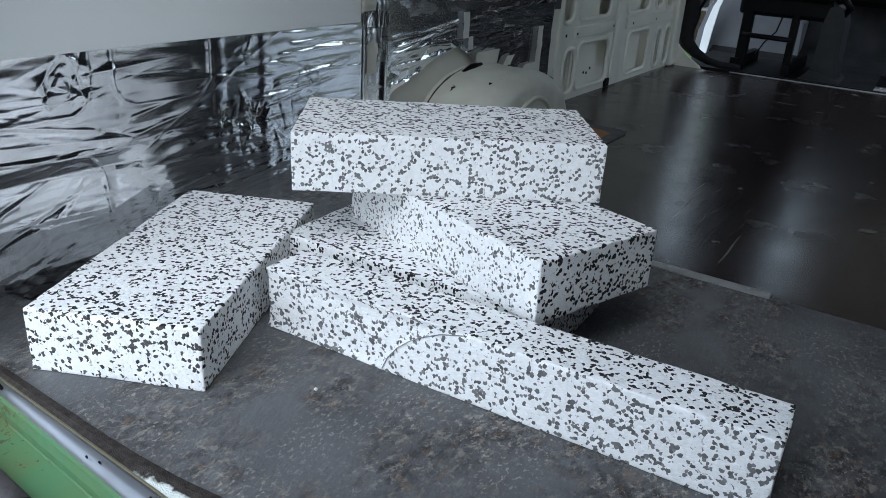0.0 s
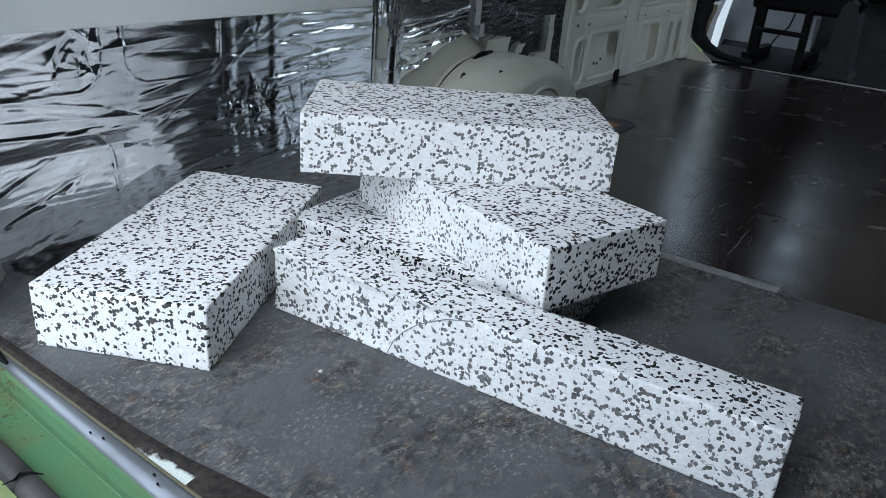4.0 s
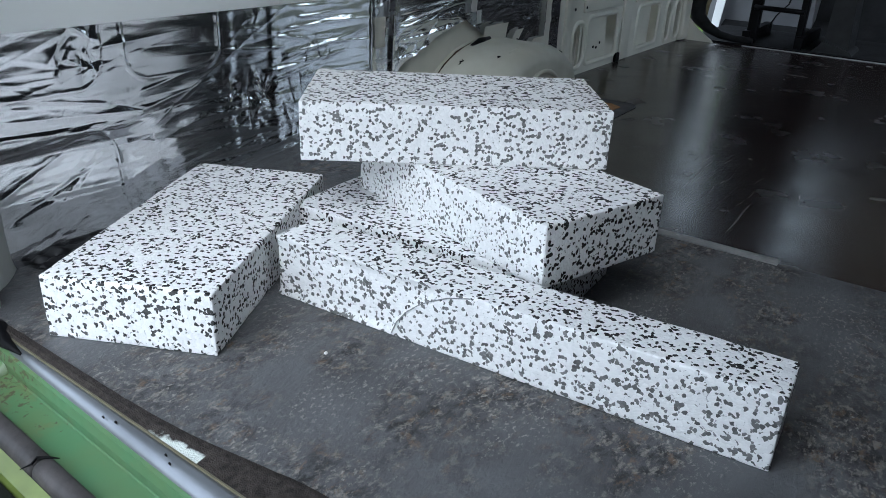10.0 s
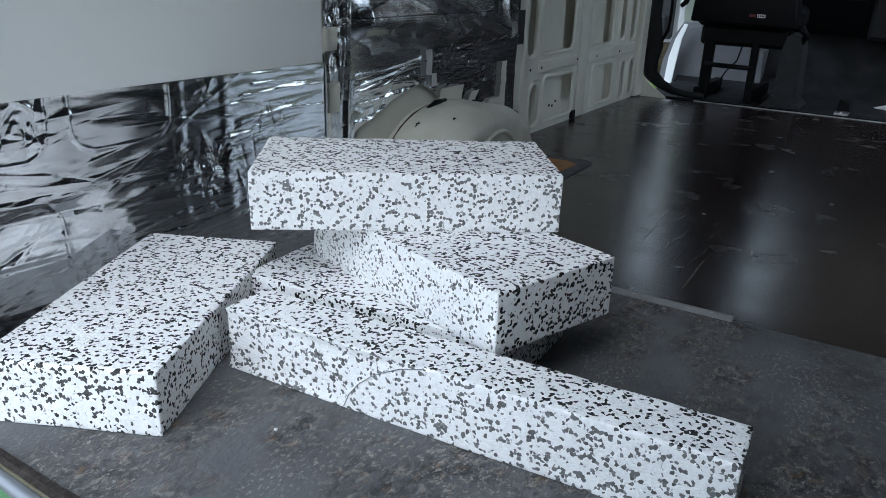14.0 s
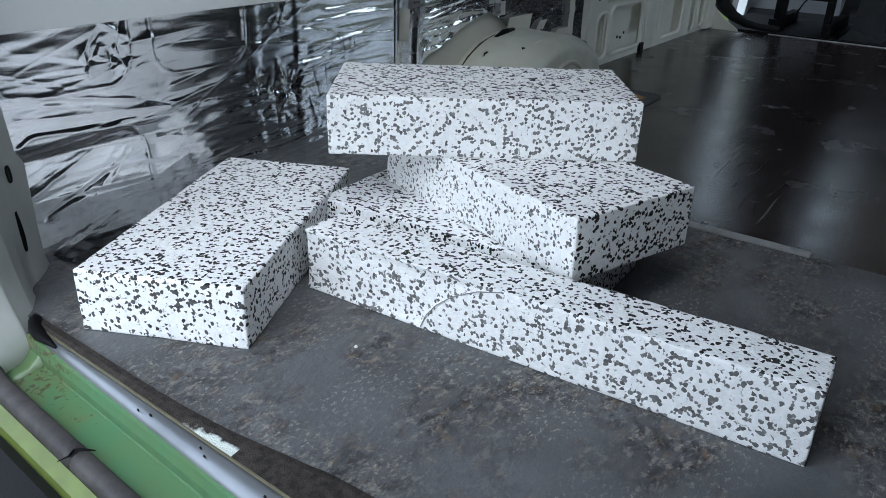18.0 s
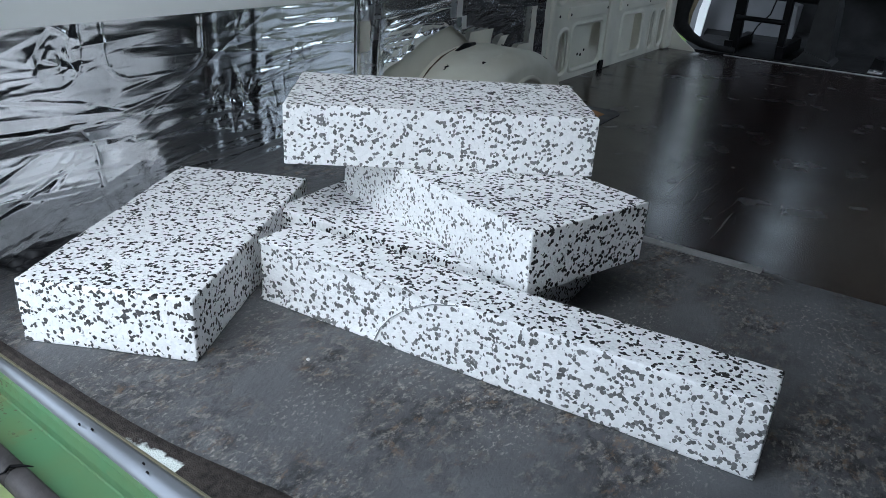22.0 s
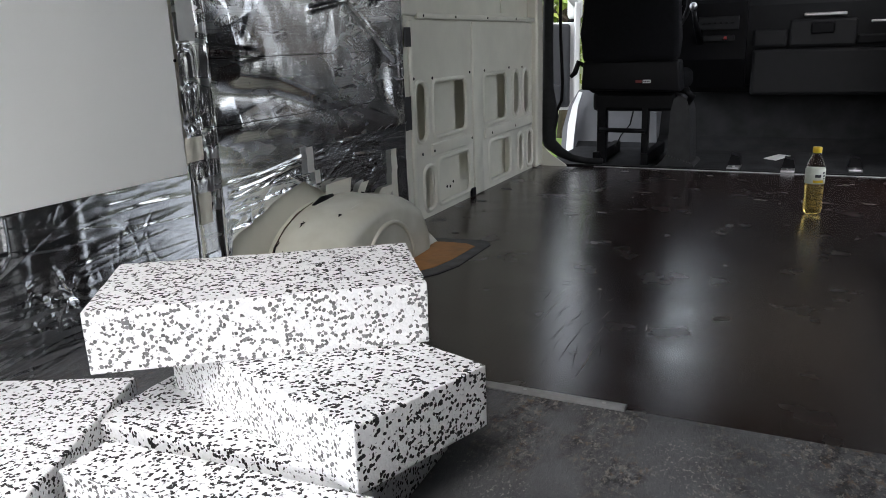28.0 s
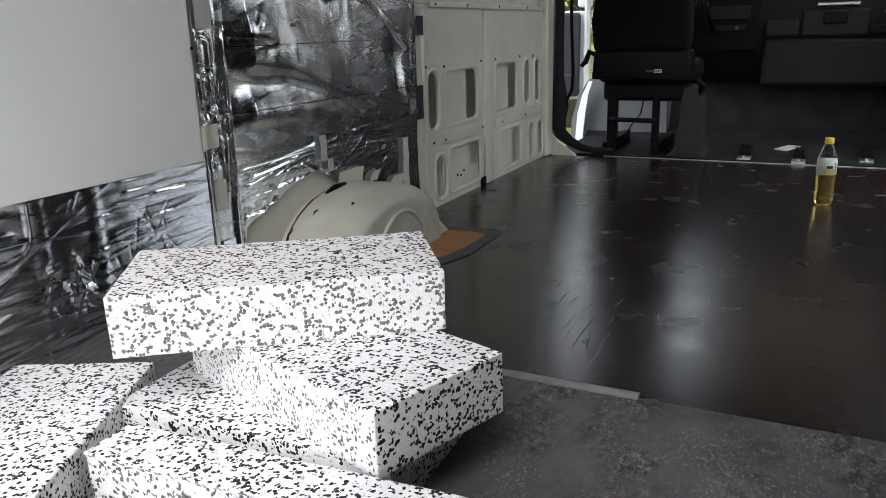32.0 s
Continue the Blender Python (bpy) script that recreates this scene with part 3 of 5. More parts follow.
def column_foil(y, z):
    t = (y - 1.03) / 0.1
    h = 0.003 * np.exp(-(((t - 0.05) / 0.12) ** 2)) + 0.005 * np.exp(-(((t - 0.86) / 0.10) ** 2)) + 0.004 * outline_ridge(y, z, (1.036, 1.072, 0.565, 0.640), 0.016, 0.004) + 0.003 * outline_ridge(y, z, (1.026, 1.084, 0.548, 0.655), 0.024, 0.003)
    return 0.010 + np.maximum(h + crease(COLUMN_LINES, y, z) + 0.0015 * rough(y * 30, z * 12, 4.0), -0.006)


def field_material():
    """Silver insulation foil with a printed grid of thin lines."""
    m = foil_material("gridded_insulation_foil", 0.23, (0.45, 0.455, 0.46), 0.08, 0.16)
    n, l = m.node_tree.nodes, m.node_tree.links
    tc = n.new("ShaderNodeTexCoord")
    sep = n.new("ShaderNodeSeparateXYZ")
    l.new(tc.outputs["Object"], sep.inputs[0])
    lines = []
    for axis, pitch, wide in ((1, 0.0078, 0.09), (2, 0.0078, 0.09), (2, 0.155, 0.016)):
        d = n.new("ShaderNodeMath")
        d.operation, d.inputs[1].default_value = "DIVIDE", pitch
        l.new(sep.outputs[axis], d.inputs[0])
        f = n.new("ShaderNodeMath")
        f.operation = "FRACT"
        l.new(d.outputs[0], f.inputs[0])
        c = n.new("ShaderNodeMath")
        c.operation, c.inputs[1].default_value = "LESS_THAN", wide
        l.new(f.outputs[0], c.inputs[0])
        lines.append(c)
    mx1 = n.new("ShaderNodeMath")
    mx1.operation = "MAXIMUM"
    l.new(lines[0].outputs[0], mx1.inputs[0])
    l.new(lines[1].outputs[0], mx1.inputs[1])
    half = n.new("ShaderNodeMath")
    half.operation, half.inputs[1].default_value = "MULTIPLY", 0.6
    l.new(mx1.outputs[0], half.inputs[0])
    mx2 = n.new("ShaderNodeMath")
    mx2.operation = "MAXIMUM"
    l.new(half.outputs[0], mx2.inputs[0])
    l.new(lines[2].outputs[0], mx2.inputs[1])
    mix = n.new("ShaderNodeMix")
    mix.data_type = "RGBA"
    mix.inputs[6].default_value, mix.inputs[7].default_value = (0.62, 0.625, 0.63, 1), (0.10, 0.10, 0.105, 1)
    l.new(mx2.outputs[0], mix.inputs[0])
    l.new(mix.outputs[2], n["Principled BSDF"].inputs["Base Color"])
    return m


FIELD = field_material()
INK = mat("dark_print", (0.03, 0.03, 0.035), 0.6)
TAPE_BLACK = mat("black_tape", (0.015, 0.015, 0.017), 0.5, var=0.1)
TAPE_WHITE = mat("pale_grey_tape", (0.55, 0.55, 0.53), 0.4, var=0.06)

# side lining, from the rear pillar forward
structure("foil_lining", bm_skin(0.015, 1.035, -0.003, 0.39, 440, 190, rear_foil), FOIL, "shiny crinkled aluminium foil lining the lower side wall", True)
structure("foil_column", bm_skin(1.03, 1.135, -0.003, 1.2, 40, 330, column_foil), FOIL_SATIN, "foil-wrapped upright between side window and insulation", True)
structure("upper_lining", bm_box(-0.02, 0.014, 1.03, 2.085, 1.19, 1.85), FOIL_DARK, "silver insulation foil of the upper side wall")
structure("lower_side", bm_box(-0.02, 0.001, 1.03, 2.085, -0.003, 0.60), CREAM, "cream painted lower van side behind the foil")
structure("foil_over_arch", bm_skin(1.125, 2.075, 0.0, 1.0, 270, 120, arch_foil, arch_cut), FOIL, "loose crinkled foil above the wheel arch", True)
field = structure("insulation_foil", bm_skin(1.125, 2.085, 0.372, 1.2, 300, 240, field_foil), FIELD, "dark silver insulation foil with a printed grid", True)

structure("window_panel", bm_box(0.012, 0.016, -0.02, 1.018, 0.371, 1.85, 0.0015), WHITE_BOARD, "smooth white board covering the side window")
cord_pts = []
for k in range(41):
    y = -0.02 + 1.068 * k / 40
    z = 0.777 - 0.010 * math.exp(-(((y - 0.60) / 0.07) ** 2)) - 0.012 * max(0, (y - 1.0) / 0.05) ** 2
    cord_pts.append((0.019, y, z))
tagged(part("rubber_seal", bm_tube(cord_pts, 0.0055, 8), RUBBER, smooth=True), "black rubber cord lying along the white board", "seal")
tagged(part("rivet", bm_tube([(0.015, 1.018, 0.621), (0.0185, 1.018, 0.621)], 0.0035, 10), BLACK), "small black rivet at the edge of the white board", "rivet")


def sticker(name, y0, y1, z0, z1, material, label, surface, proud=0.004, r=0.002, lean=0.0, category="tape"):
    """A strip of tape that follows the surface below it."""
    ny, nz = max(3, int((y1 - y0) / 0.008)), max(3, int((z1 - z0) / 0.008))

    def place(y, z):
        y += lean * (z - z0)
        x = float(surface(np.array(y), np.array(z))) if surface else 0.0
        return (x + proud, y, z)
    return tagged(part(name, bm_sheet(y0, y1, z0, z1, ny, nz, place), material, smooth=True), label, category)


GREY_STEEL = mat("grey_primed_steel", (0.42, 0.43, 0.42), 0.4, 0.2, var=0.1, scale=20)
sticker("metal_patch", 1.036, 1.088, 0.662, 1.16, GREY_STEEL, "bare grey primed steel of the foil-wrapped upright", lambda y, z: 0.0 * y + 0.014, 0.004)
sticker("metal_patch", 1.020, 1.075, 0.395, 0.450, CREAM, "bare cream paint patch between foil strips", column_foil)
sticker("tape_strip", 1.055, 1.098, 0.02, 0.17, FOIL, "smooth silver tape strip on the foil upright", column_foil)
sticker("metal_patch", 1.040, 1.085, 0.245, 0.318, CREAM, "bare cream paint patch between foil strips", column_foil)
sticker("tape_strip", 1.468, 1.500, 0.298, 0.370, TAPE_WHITE, "pale tape patch on the crinkled foil", arch_foil, 0.010)
sticker("tape_strip", 1.502, 1.530, 0.262, 0.300, TAPE_WHITE, "short pale tape corner on the crinkled foil", arch_foil, 0.008)
sticker("metal_patch", 1.540, 1.680, 0.196, 0.250, CREAM, "bare cream patch above the wheel arch", arch_foil, 0.010, lean=0.25)
sticker("metal_patch", 1.715, 1.765, 0.186, 0.222, CREAM, "small bare cream corner under the foil", arch_foil, 0.010, lean=0.9)
sticker("metal_patch", 1.83, 1.93, 0.150, 0.182, CREAM, "small bare cream wedge under the foil", arch_foil, 0.010, lean=1.4)
sticker("metal_patch", 1.945, 1.985, 0.12, 0.300, CREAM, "bare cream strip beside the foil edge", arch_foil, 0.010)
sticker("tape_strip", 2.078, 2.128, 0.345, 0.462, TAPE_BLACK, "black tape strip at the insulation edge", None, 0.012)
sticker("tape_strip", 2.095, 2.145, 0.630, 0.695, TAPE_BLACK, "black tape strip at the insulation edge", None, 0.012)


def print_label(y, z, turn, size):
    """The small print on the insulation foil, in a slanted frame."""
    cu = bpy.data.curves.new("print", "FONT")
    cu.body, cu.size, cu.align_x, cu.align_y = "easy cut", size, "CENTER", "CENTER"
    cu.shear = 0.25
    tmp = bpy.data.objects.new("print", cu)
    scene.collection.objects.link(tmp)
    me = bpy.data.meshes.new_from_object(tmp.evaluated_get(bpy.context.evaluated_depsgraph_get()))
    bpy.data.objects.remove(tmp)
    bm = bmesh.new()
    bm.from_mesh(me)
    frame_pts = rounded_rect(-size * 2.1, size * 2.1, -size * 0.75, size * 0.75, size * 0.5)
    k = len(frame_pts)
    ring = [(bm.verts.new((a, b, 0)), bm.verts.new((a * 0.965, b * 0.92, 0))) for a, b in frame_pts]
    for i in range(k):
        bm.faces.new((ring[i][0], ring[(i + 1) % k][0], ring[(i + 1) % k][1], ring[i][1]))
    g = radians(turn)
    for v in bm.verts:
        a, b = v.co.x * math.cos(g) - v.co.y * math.sin(g), v.co.x * math.sin(g) + v.co.y * math.cos(g)
        v.co = (a, b, 0)
    ys, zs = np.array([y + v.co.x for v in bm.verts]), np.array([z + v.co.y for v in bm.verts])
    for v, px, py, pz in zip(bm.verts, field_foil(ys, zs), ys, zs):
        v.co = (px + 0.0014, py, pz)
    return part("printed_label", bm, INK, field)


for y, z in ((1.185, 0.672), (1.385, 0.672), (1.57, 0.674), (1.78, 0.674), (1.185, 0.484), (1.368, 0.484), (1.21, 0.862), (1.41, 0.862), (1.60, 0.864)):
    print_label(y, z, 12, 0.0165)

# ribbed steel side in front of the insulation
HOLES = [(2.185, 2.268, 0.296, 0.497, 0.035), (2.332, 2.625, 0.300, 0.494, 0.022), (2.835, 3.09, 0.296, 0.494, 0.022), (3.192, 3.268, 0.300, 0.494, 0.034), (3.342, 3.412, 0.296, 0.494, 0.03),
         (2.235, 2.322, 0.030, 0.183, 0.035), (2.358, 2.65, 0.036, 0.196, 0.022), (2.888, 3.144, 0.034, 0.198, 0.022), (3.262, 3.325, 0.022, 0.190, 0.03), (3.392, 3.462, 0.026, 0.190, 0.03)]
plate = bm_plate([(2.085, -0.003), (3.535, -0.003), (3.535, 0.735), (2.085, 0.735)], [rounded_rect(*h[:4], h[4], 6) for h in HOLES], lambda a, b, d: (-d, a, b), 0.005)
steel = structure("ribbed_side", plate, CREAM, "cream painted pressed-steel van side with rounded openings")
for y0, y1, z0, z1, r in HOLES:
    outer, inner = rounded_rect(y0 - 0.018, y1 + 0.018, z0 - 0.018, z1 + 0.018, r + 0.015, 6), rounded_rect(y0, y1, z0, z1, r, 6)
    bm = bmesh.new()
    k = len(outer)
    rows = []
    for loop, x in ((outer, 0.0005), ([((a * 2 + c) / 3, (b * 2 + d) / 3) for (a, b), (c, d) in zip(outer, inner)], 0.008), ([((a + 3 * c) / 4, (b + 3 * d) / 4) for (a, b), (c, d) in zip(outer, inner)], 0.0065), (inner, -0.002), (inner, -0.006)):
        rows.append([bm.verts.new((x, a, b)) for a, b in loop])
    for r0, r1 in zip(rows, rows[1:]):
        for i in range(k):
            bm.faces.new((r0[i], r0[(i + 1) % k], r1[(i + 1) % k], r1[i]))
    part("opening_rim", bm, CREAM, steel, smooth=True)
    # pan built only where it is lit; the gap beside it imitates shadow
    part("lit_pan_part", bm_box(-0.045, -0.034, y0 + 0.01, y0 + (0.66 if y1 - y0 > 0.15 else 0.3) * (y1 - y0) + 0.075, z0 - 0.04, z1 + 0.04), CREAM, steel)
for y0, y1, z0, z1 in ((2.70, 2.795, 0.0, 0.72), (2.30, 2.68, 0.225, 0.272), (2.83, 3.46, 0.225, 0.272), (2.14, 2.17, 0.0, 0.72)):
    part("pressed_rib", bm_box(-0.004, 0.009, y0, y1, z0, z1, 0.006, 3), CREAM, steel, smooth=True)
for y, z in ((2.31, 0.515), (2.66, 0.52), (2.31, 0.245), (2.67, 0.25), (2.82, 0.52), (3.12, 0.52), (3.3, 0.515), (2.16, 0.52), (2.9, 0.245), (3.2, 0.245), (2.21, 0.245), (2.41, 0.09), (2.44, 0.085), (2.47, 0.10)):
    part("bolt_hole", bm_tube([(0.008, y, z), (0.0102, y, z)], 0.0055, 10), BLACK, steel)
part("drain_notch", bm_box(0.001, 0.012, 2.655, 2.70, -0.002, 0.035, 0.004), BLACK, steel)
part("upper_ledge", bm_box(-0.02, 0.016, 2.20, 3.48, 0.724, 0.745, 0.004), CREAM, steel, smooth=True)
for y in (2.24, 2.52, 2.85, 3.2):
    part("bolt_hole", bm_tube([(0.015, y, 0.735), (0.0175, y, 0.735)], 0.005, 10), BLACK, steel)
structure("upper_side", bm_box(-0.034, -0.026, 2.08, 3.55, 0.735, 1.85), CREAM, "smooth cream painted upper van side")
upright = structure("side_upright", bm_box(-0.03, 0.012, 2.09, 2.20, 0.735, 1.85, 0.006), CREAM, "cream painted steel upright beside the insulation")
structure("front_upright", bm_box(-0.03, 0.03, 3.47, 3.565, 0.0, 1.85, 0.012, 3), CREAM, "cream painted door pillar of the van")
structure("upper_rail", bm_box(-0.03, 0.02, 2.09, 3.5, 1.03, 1.12, 0.01, 3), CREAM, "cream painted upper side rail")
structure("front_post_shade", bm_box(-0.028, -0.02, 3.10, 3.13, 0.76, 1.02, 0.003), CREAM, "pressed seam of the upper van side")


# ---- wheel arch ----
def arch_shell():
    bm = bmesh.new()
    yc, ry, rz, depth, rad = 1.60, 0.315, 0.218, 0.215, 0.07
    na, nb = 56, 22
    rows = []
    for j in range(nb + 1):
        b = j / nb
        if b < 0.55:
            x, s = depth * b / 0.55 - rad * b / 0.55, 1.0
        else:
            g = (b - 0.55) / 0.45 * math.pi / 2
            x, s = depth - rad + rad * math.sin(g), 1 - 0.23 * (1 - math.cos(g))
        row = []
        for i in range(na + 1):
            a = math.pi * i / na
            c, sn = math.cos(a), math.sin(a)
            y = yc - ry * s * math.copysign(abs(c) ** 0.92, c)
            z = rz * s * abs(sn) ** 0.86
            # pressed ribs across the crown
            for k in (0.80,):
                z += 0.007 * math.exp(-(((i / na - k) / 0.014) ** 2)) * (1 if sn > 0.1 else 0)
            z += 0.002 * noise.noise(Vector((x * 14, y * 9, z * 9)))
            row.append(bm.verts.new((x, y, z - 0.004)))
        rows.append(row)
    for r0, r1 in zip(rows, rows[1:]):
        for i in range(na):
            bm.faces.new((r0[i], r0[i + 1], r1[i + 1], r1[i]))
    last = rows[-1]
    mid = [bm.verts.new((depth + 0.004, v.co.x * 0 + yc + (v.co.y - yc) * 0.6, v.co.z * 0.6)) for v in last]
    for i in range(na):
        bm.faces.new((last[i], last[i + 1], mid[i + 1], mid[i]))
    bm.faces.new(mid)
    return bm


arch = empty("wheel_arch", pose(0, 1.57, 0))
tagged(arch, "cream painted steel wheel arch with scuffs and chips", "wheel arch")
ARCH_PAINT = mat("worn_cream_paint", (0.60, 0.60, 0.52), 0.36, var=0.1, scale=9, alt=(0.47, 0.46, 0.38), bump=0.1, bscale=40)
part("shell", arch_shell(), ARCH_PAINT, arch, smooth=True, m=pose(0, -1.60, 0))


def on_arch(y, b):
    """A point on the crown of the arch, b from the wall (0) to its inner side (1)."""
    c = max(-1, min(1, (1.60 - y) / 0.315))
    s = 1 - 0.23 * (1 - math.sqrt(max(0.0, 1 - max(0.0, (b * 0.2 - 0.145) / 0.07) ** 2)))
    return (b * 0.2, y - 1.60, 0.218 * s * (1 - min(1, abs(c) / s) ** 2.174) ** 0.43 - 0.003)


part("pressed_ring", bm_tube([(0.219, 0.14 * math.cos(radians(g)), 0.135 * math.sin(radians(g)) + 0.01) for g in range(0, 181, 9)], 0.007, 8), ARCH_PAINT, arch, smooth=True)
part("front_flange", bm_sweep([(0.0, 0.0), (0.20, 0.0), (0.17, 0.03), (0.10, 0.08), (0.0, 0.11)], 0.27, 0.35, 4, axis="y"), ARCH_PAINT, arch)
for k, (y, b, w) in enumerate(((1.33, 0.1, 0.02), (1.31, 0.25, 0.015), (1.40, 0.3, 0.012), (1.80, 0.85, 0.012), (1.84, 0.7, 0.01), (1.72, 0.3, 0.008), (1.87, 0.5, 0.01), (1.45, 0.75, 0.006))):
    x, yy, z = on_arch(y, b)
    pts = [(x + 0.01 * math.sin(3 * i), yy - w + w * 2 * i / 4, on_arch(y - w + w * 2 * i / 4, b)[2] + 0.001) for i in range(5)]
    part("paint_chip", bm_tube(pts, [0.0006, 0.0018, 0.0026, 0.0016, 0.0006], 6), BLACK, arch)
part("edge_seam", bm_tube([(0.016, y - 1.60, on_arch(y, 0.08)[2]) for y in (1.287, 1.292, 1.30, 1.33, 1.38, 1.44, 1.52)], [0.001, 0.003, 0.0022, 0.003, 0.0024, 0.003, 0.001], 6), mat("rusty_seam", (0.075, 0.04, 0.028), 0.8, var=0.4, scale=60), arch, "rusty seam")
part("raised_rib", bm_tube([(on_arch(y, 0.8)[0], y - 1.60, on_arch(y, 0.8)[2] - 0.006) for y in (1.48, 1.50, 1.54, 1.58)], [0.003, 0.007, 0.007, 0.002], 8), ARCH_PAINT, arch, smooth=True)
part("vent_hole", bm_tube([(0.03, -0.10, 0.203), (0.03, -0.05, 0.212), (0.03, 0.0, 0.216)], [0.006, 0.012, 0.006], 8), BLACK, arch, smooth=True)

# ---- rear sill and pillar ----
SILL0, SILL1 = 0.16, VAN_W


def skew(s, a, b):
    """The sill stands a little askew to the floor edge."""
    return a - 0.0090 - 0.045 * (s - 0.6), b


def skew_low(s, a, b):
    """The rail widens towards one side, and gutter, seal and bumper run along its outer edge."""
    k = min(1.0, max(0.0, (-0.0211 - a) / 0.023))
    return a - 0.0090 - (0.045 + 0.038 * k) * (s - 0.6), b


def webbing_material():
    """Dark woven edging with one frayed pale place."""
    m = mat("worn_brown_webbing", (0.050, 0.041, 0.036), 0.9, spec=0.3, var=0.4, scale=120, bump=1.0, bscale=520, alt=(0.014, 0.011, 0.010))
    n, l = m.node_tree.nodes, m.node_tree.links
    b = n["Principled BSDF"]
    base = b.inputs["Base Color"].links[0].from_socket
    tc = n.new("ShaderNodeTexCoord")
    sep = n.new("ShaderNodeSeparateXYZ")
    l.new(tc.outputs["Object"], sep.inputs[0])
    fray = n.new("ShaderNodeTexNoise")
    fray.inputs["Scale"].default_value, fray.inputs["Detail"].default_value = 110, 5
    l.new(tc.outputs["Object"], fray.inputs["Vector"])
    along = n.new("ShaderNodeMapRange")
    along.inputs["From Min"].default_value, along.inputs["From Max"].default_value = 0.50, 0.61
    along.inputs["To Min"].default_value, along.inputs["To Max"].default_value = 0.0, 0.95
    l.new(sep.outputs[0], along.inputs["Value"])
    past = n.new("ShaderNodeMath")
    past.operation, past.inputs[1].default_value = "LESS_THAN", 0.625
    l.new(sep.outputs[0], past.inputs[0])
    across = n.new("ShaderNodeMapRange")
    across.inputs["From Min"].default_value, across.inputs["From Max"].default_value = -0.012, -0.024
    l.new(sep.outputs[1], across.inputs["Value"])
    prev = None
    for o in (along, past, across):
        if prev is None:
            prev = o.outputs[0]
            continue
        k = n.new("ShaderNodeMath")
        k.operation = "MULTIPLY"
        l.new(prev, k.inputs[0])
        l.new(o.outputs[0], k.inputs[1])
        prev = k.outputs[0]
    more = n.new("ShaderNodeMath")
    l.new(prev, more.inputs[0])
    l.new(fray.outputs["Fac"], more.inputs[1])
    mask = n.new("ShaderNodeMapRange")
    mask.inputs["From Min"].default_value, mask.inputs["From Max"].default_value = 0.72, 1.0
    l.new(more.outputs[0], mask.inputs["Value"])
    mx = n.new("ShaderNodeMix")
    mx.data_type = "RGBA"
    mx.inputs[7].default_value = (0.62, 0.66, 0.63, 1)
    l.new(mask.outputs[0], mx.inputs[0])
    l.new(base, mx.inputs[6])
    l.new(mx.outputs[2], b.inputs["Base Color"])
    return m


structure("sill_trim", bm_sweep([(0.0, -0.004), (0.0, 0.0035), (-0.010, 0.005), (-0.0195, 0.002), (-0.0195, -0.006)], SILL0 + 0.02, SILL1, 90,
          wob=lambda s, a, b: ((skew(s, a, b)[0] if a < -0.01 else a + float(np.interp(s, (0.19, 0.285, 0.38, 0.52, 0.58, 0.67, 0.74, 1.76), (0.004, 0.003, -0.002, -0.003, 0.0, 0.009, 0.017, 0.05)))) + (0.003 * noise.noise(Vector((s * 14, 3, 1))) if a < -0.019 else 0.002 * noise.noise(Vector((s * 9, 1, 1)))), b + 0.0012 * noise.noise(Vector((s * 60, a * 90, 2))))),
          webbing_material(), "worn dark brown woven edging along the sill")
structure("sill_lip", bm_sweep([(-0.0190, -0.008), (-0.0190, 0.0028), (-0.0212, 0.0028), (-0.0212, -0.008)], SILL0 + 0.05, SILL1, wob=skew), mat("tan_sealant", (0.15, 0.14, 0.09), 0.6, scale=40), "thin tan seam along the sill")
rail = [(-0.0211, -0.03), (-0.0211, 0.0)] + [(-0.025 - 0.019 * math.sin(radians(g)), -0.014 + 0.014 * math.cos(radians(g))) for g in range(0, 91, 15)] + [(-0.044, -0.03)]
structure("sill_rail", bm_sweep(rail, SILL0 + 0.07, SILL1, 30, wob=skew_low), mat("grey_primer_metal", (0.27, 0.285, 0.31), 0.36, 0.7, var=0.15, scale=9), "smooth grey metal rail of the rear sill", True)
gutter = [(-0.02, -0.09), (-0.040, -0.011), (-0.0485, -0.013), (-0.0495, -0.030), (-0.0460, -0.0490), (-0.0475, -0.0512), (-0.090, -0.0525), (-0.098, -0.050), (-0.104, -0.05), (-0.104, -0.09)]
structure("sill_gutter", bm_sweep(gutter, 0.18, SILL1, 60, wob=lambda s, a, b: (skew_low(s, a, b)[0], b + 0.001 * noise.noise(Vector((s * 7, a * 30, 4))))), GREEN_SILL, "rust-flecked green painted gutter of the rear sill")
structure("corner_gusset", bm_sweep([(-0.036, -0.10), (-0.036, -0.014), (-0.050, -0.036), (-0.066, -0.048), (-0.10, -0.050), (-0.104, -0.10)], 0.145, 0.215, 8,
          wob=lambda s, a, b: (skew_low(s, a, b)[0], b + (0.004 * ((0.215 - s) / 0.07) ** 2 if b > -0.09 else 0))), GREEN, "green painted corner of the rear sill", True)
seal = [(-0.096, -0.064), (-0.0965, -0.041), (-0.0985, -0.0365), (-0.102, -0.0345), (-0.114, -0.0360), (-0.119, -0.0385), (-0.1225, -0.044), (-0.125, -0.064)]
OLD_RUBBER = mat("weathered_rubber", (0.050, 0.043, 0.042), 0.6, var=0.35, scale=30, bump=0.3, bscale=150)
door_seal = structure("door_seal", bm_sweep(seal, 0.10, 0.436, 24, wob=lambda s, a, b: (skew_low(s, a, b)[0] + 0.035 * max(0, (0.24 - s) / 0.14) ** 2, b + 0.03 * max(0, (0.22 - s) / 0.12) ** 2)), OLD_RUBBER, "worn black rubber door seal with a split in it", True)
split_a = -0.009 - 0.083 * (0.438 - 0.6)
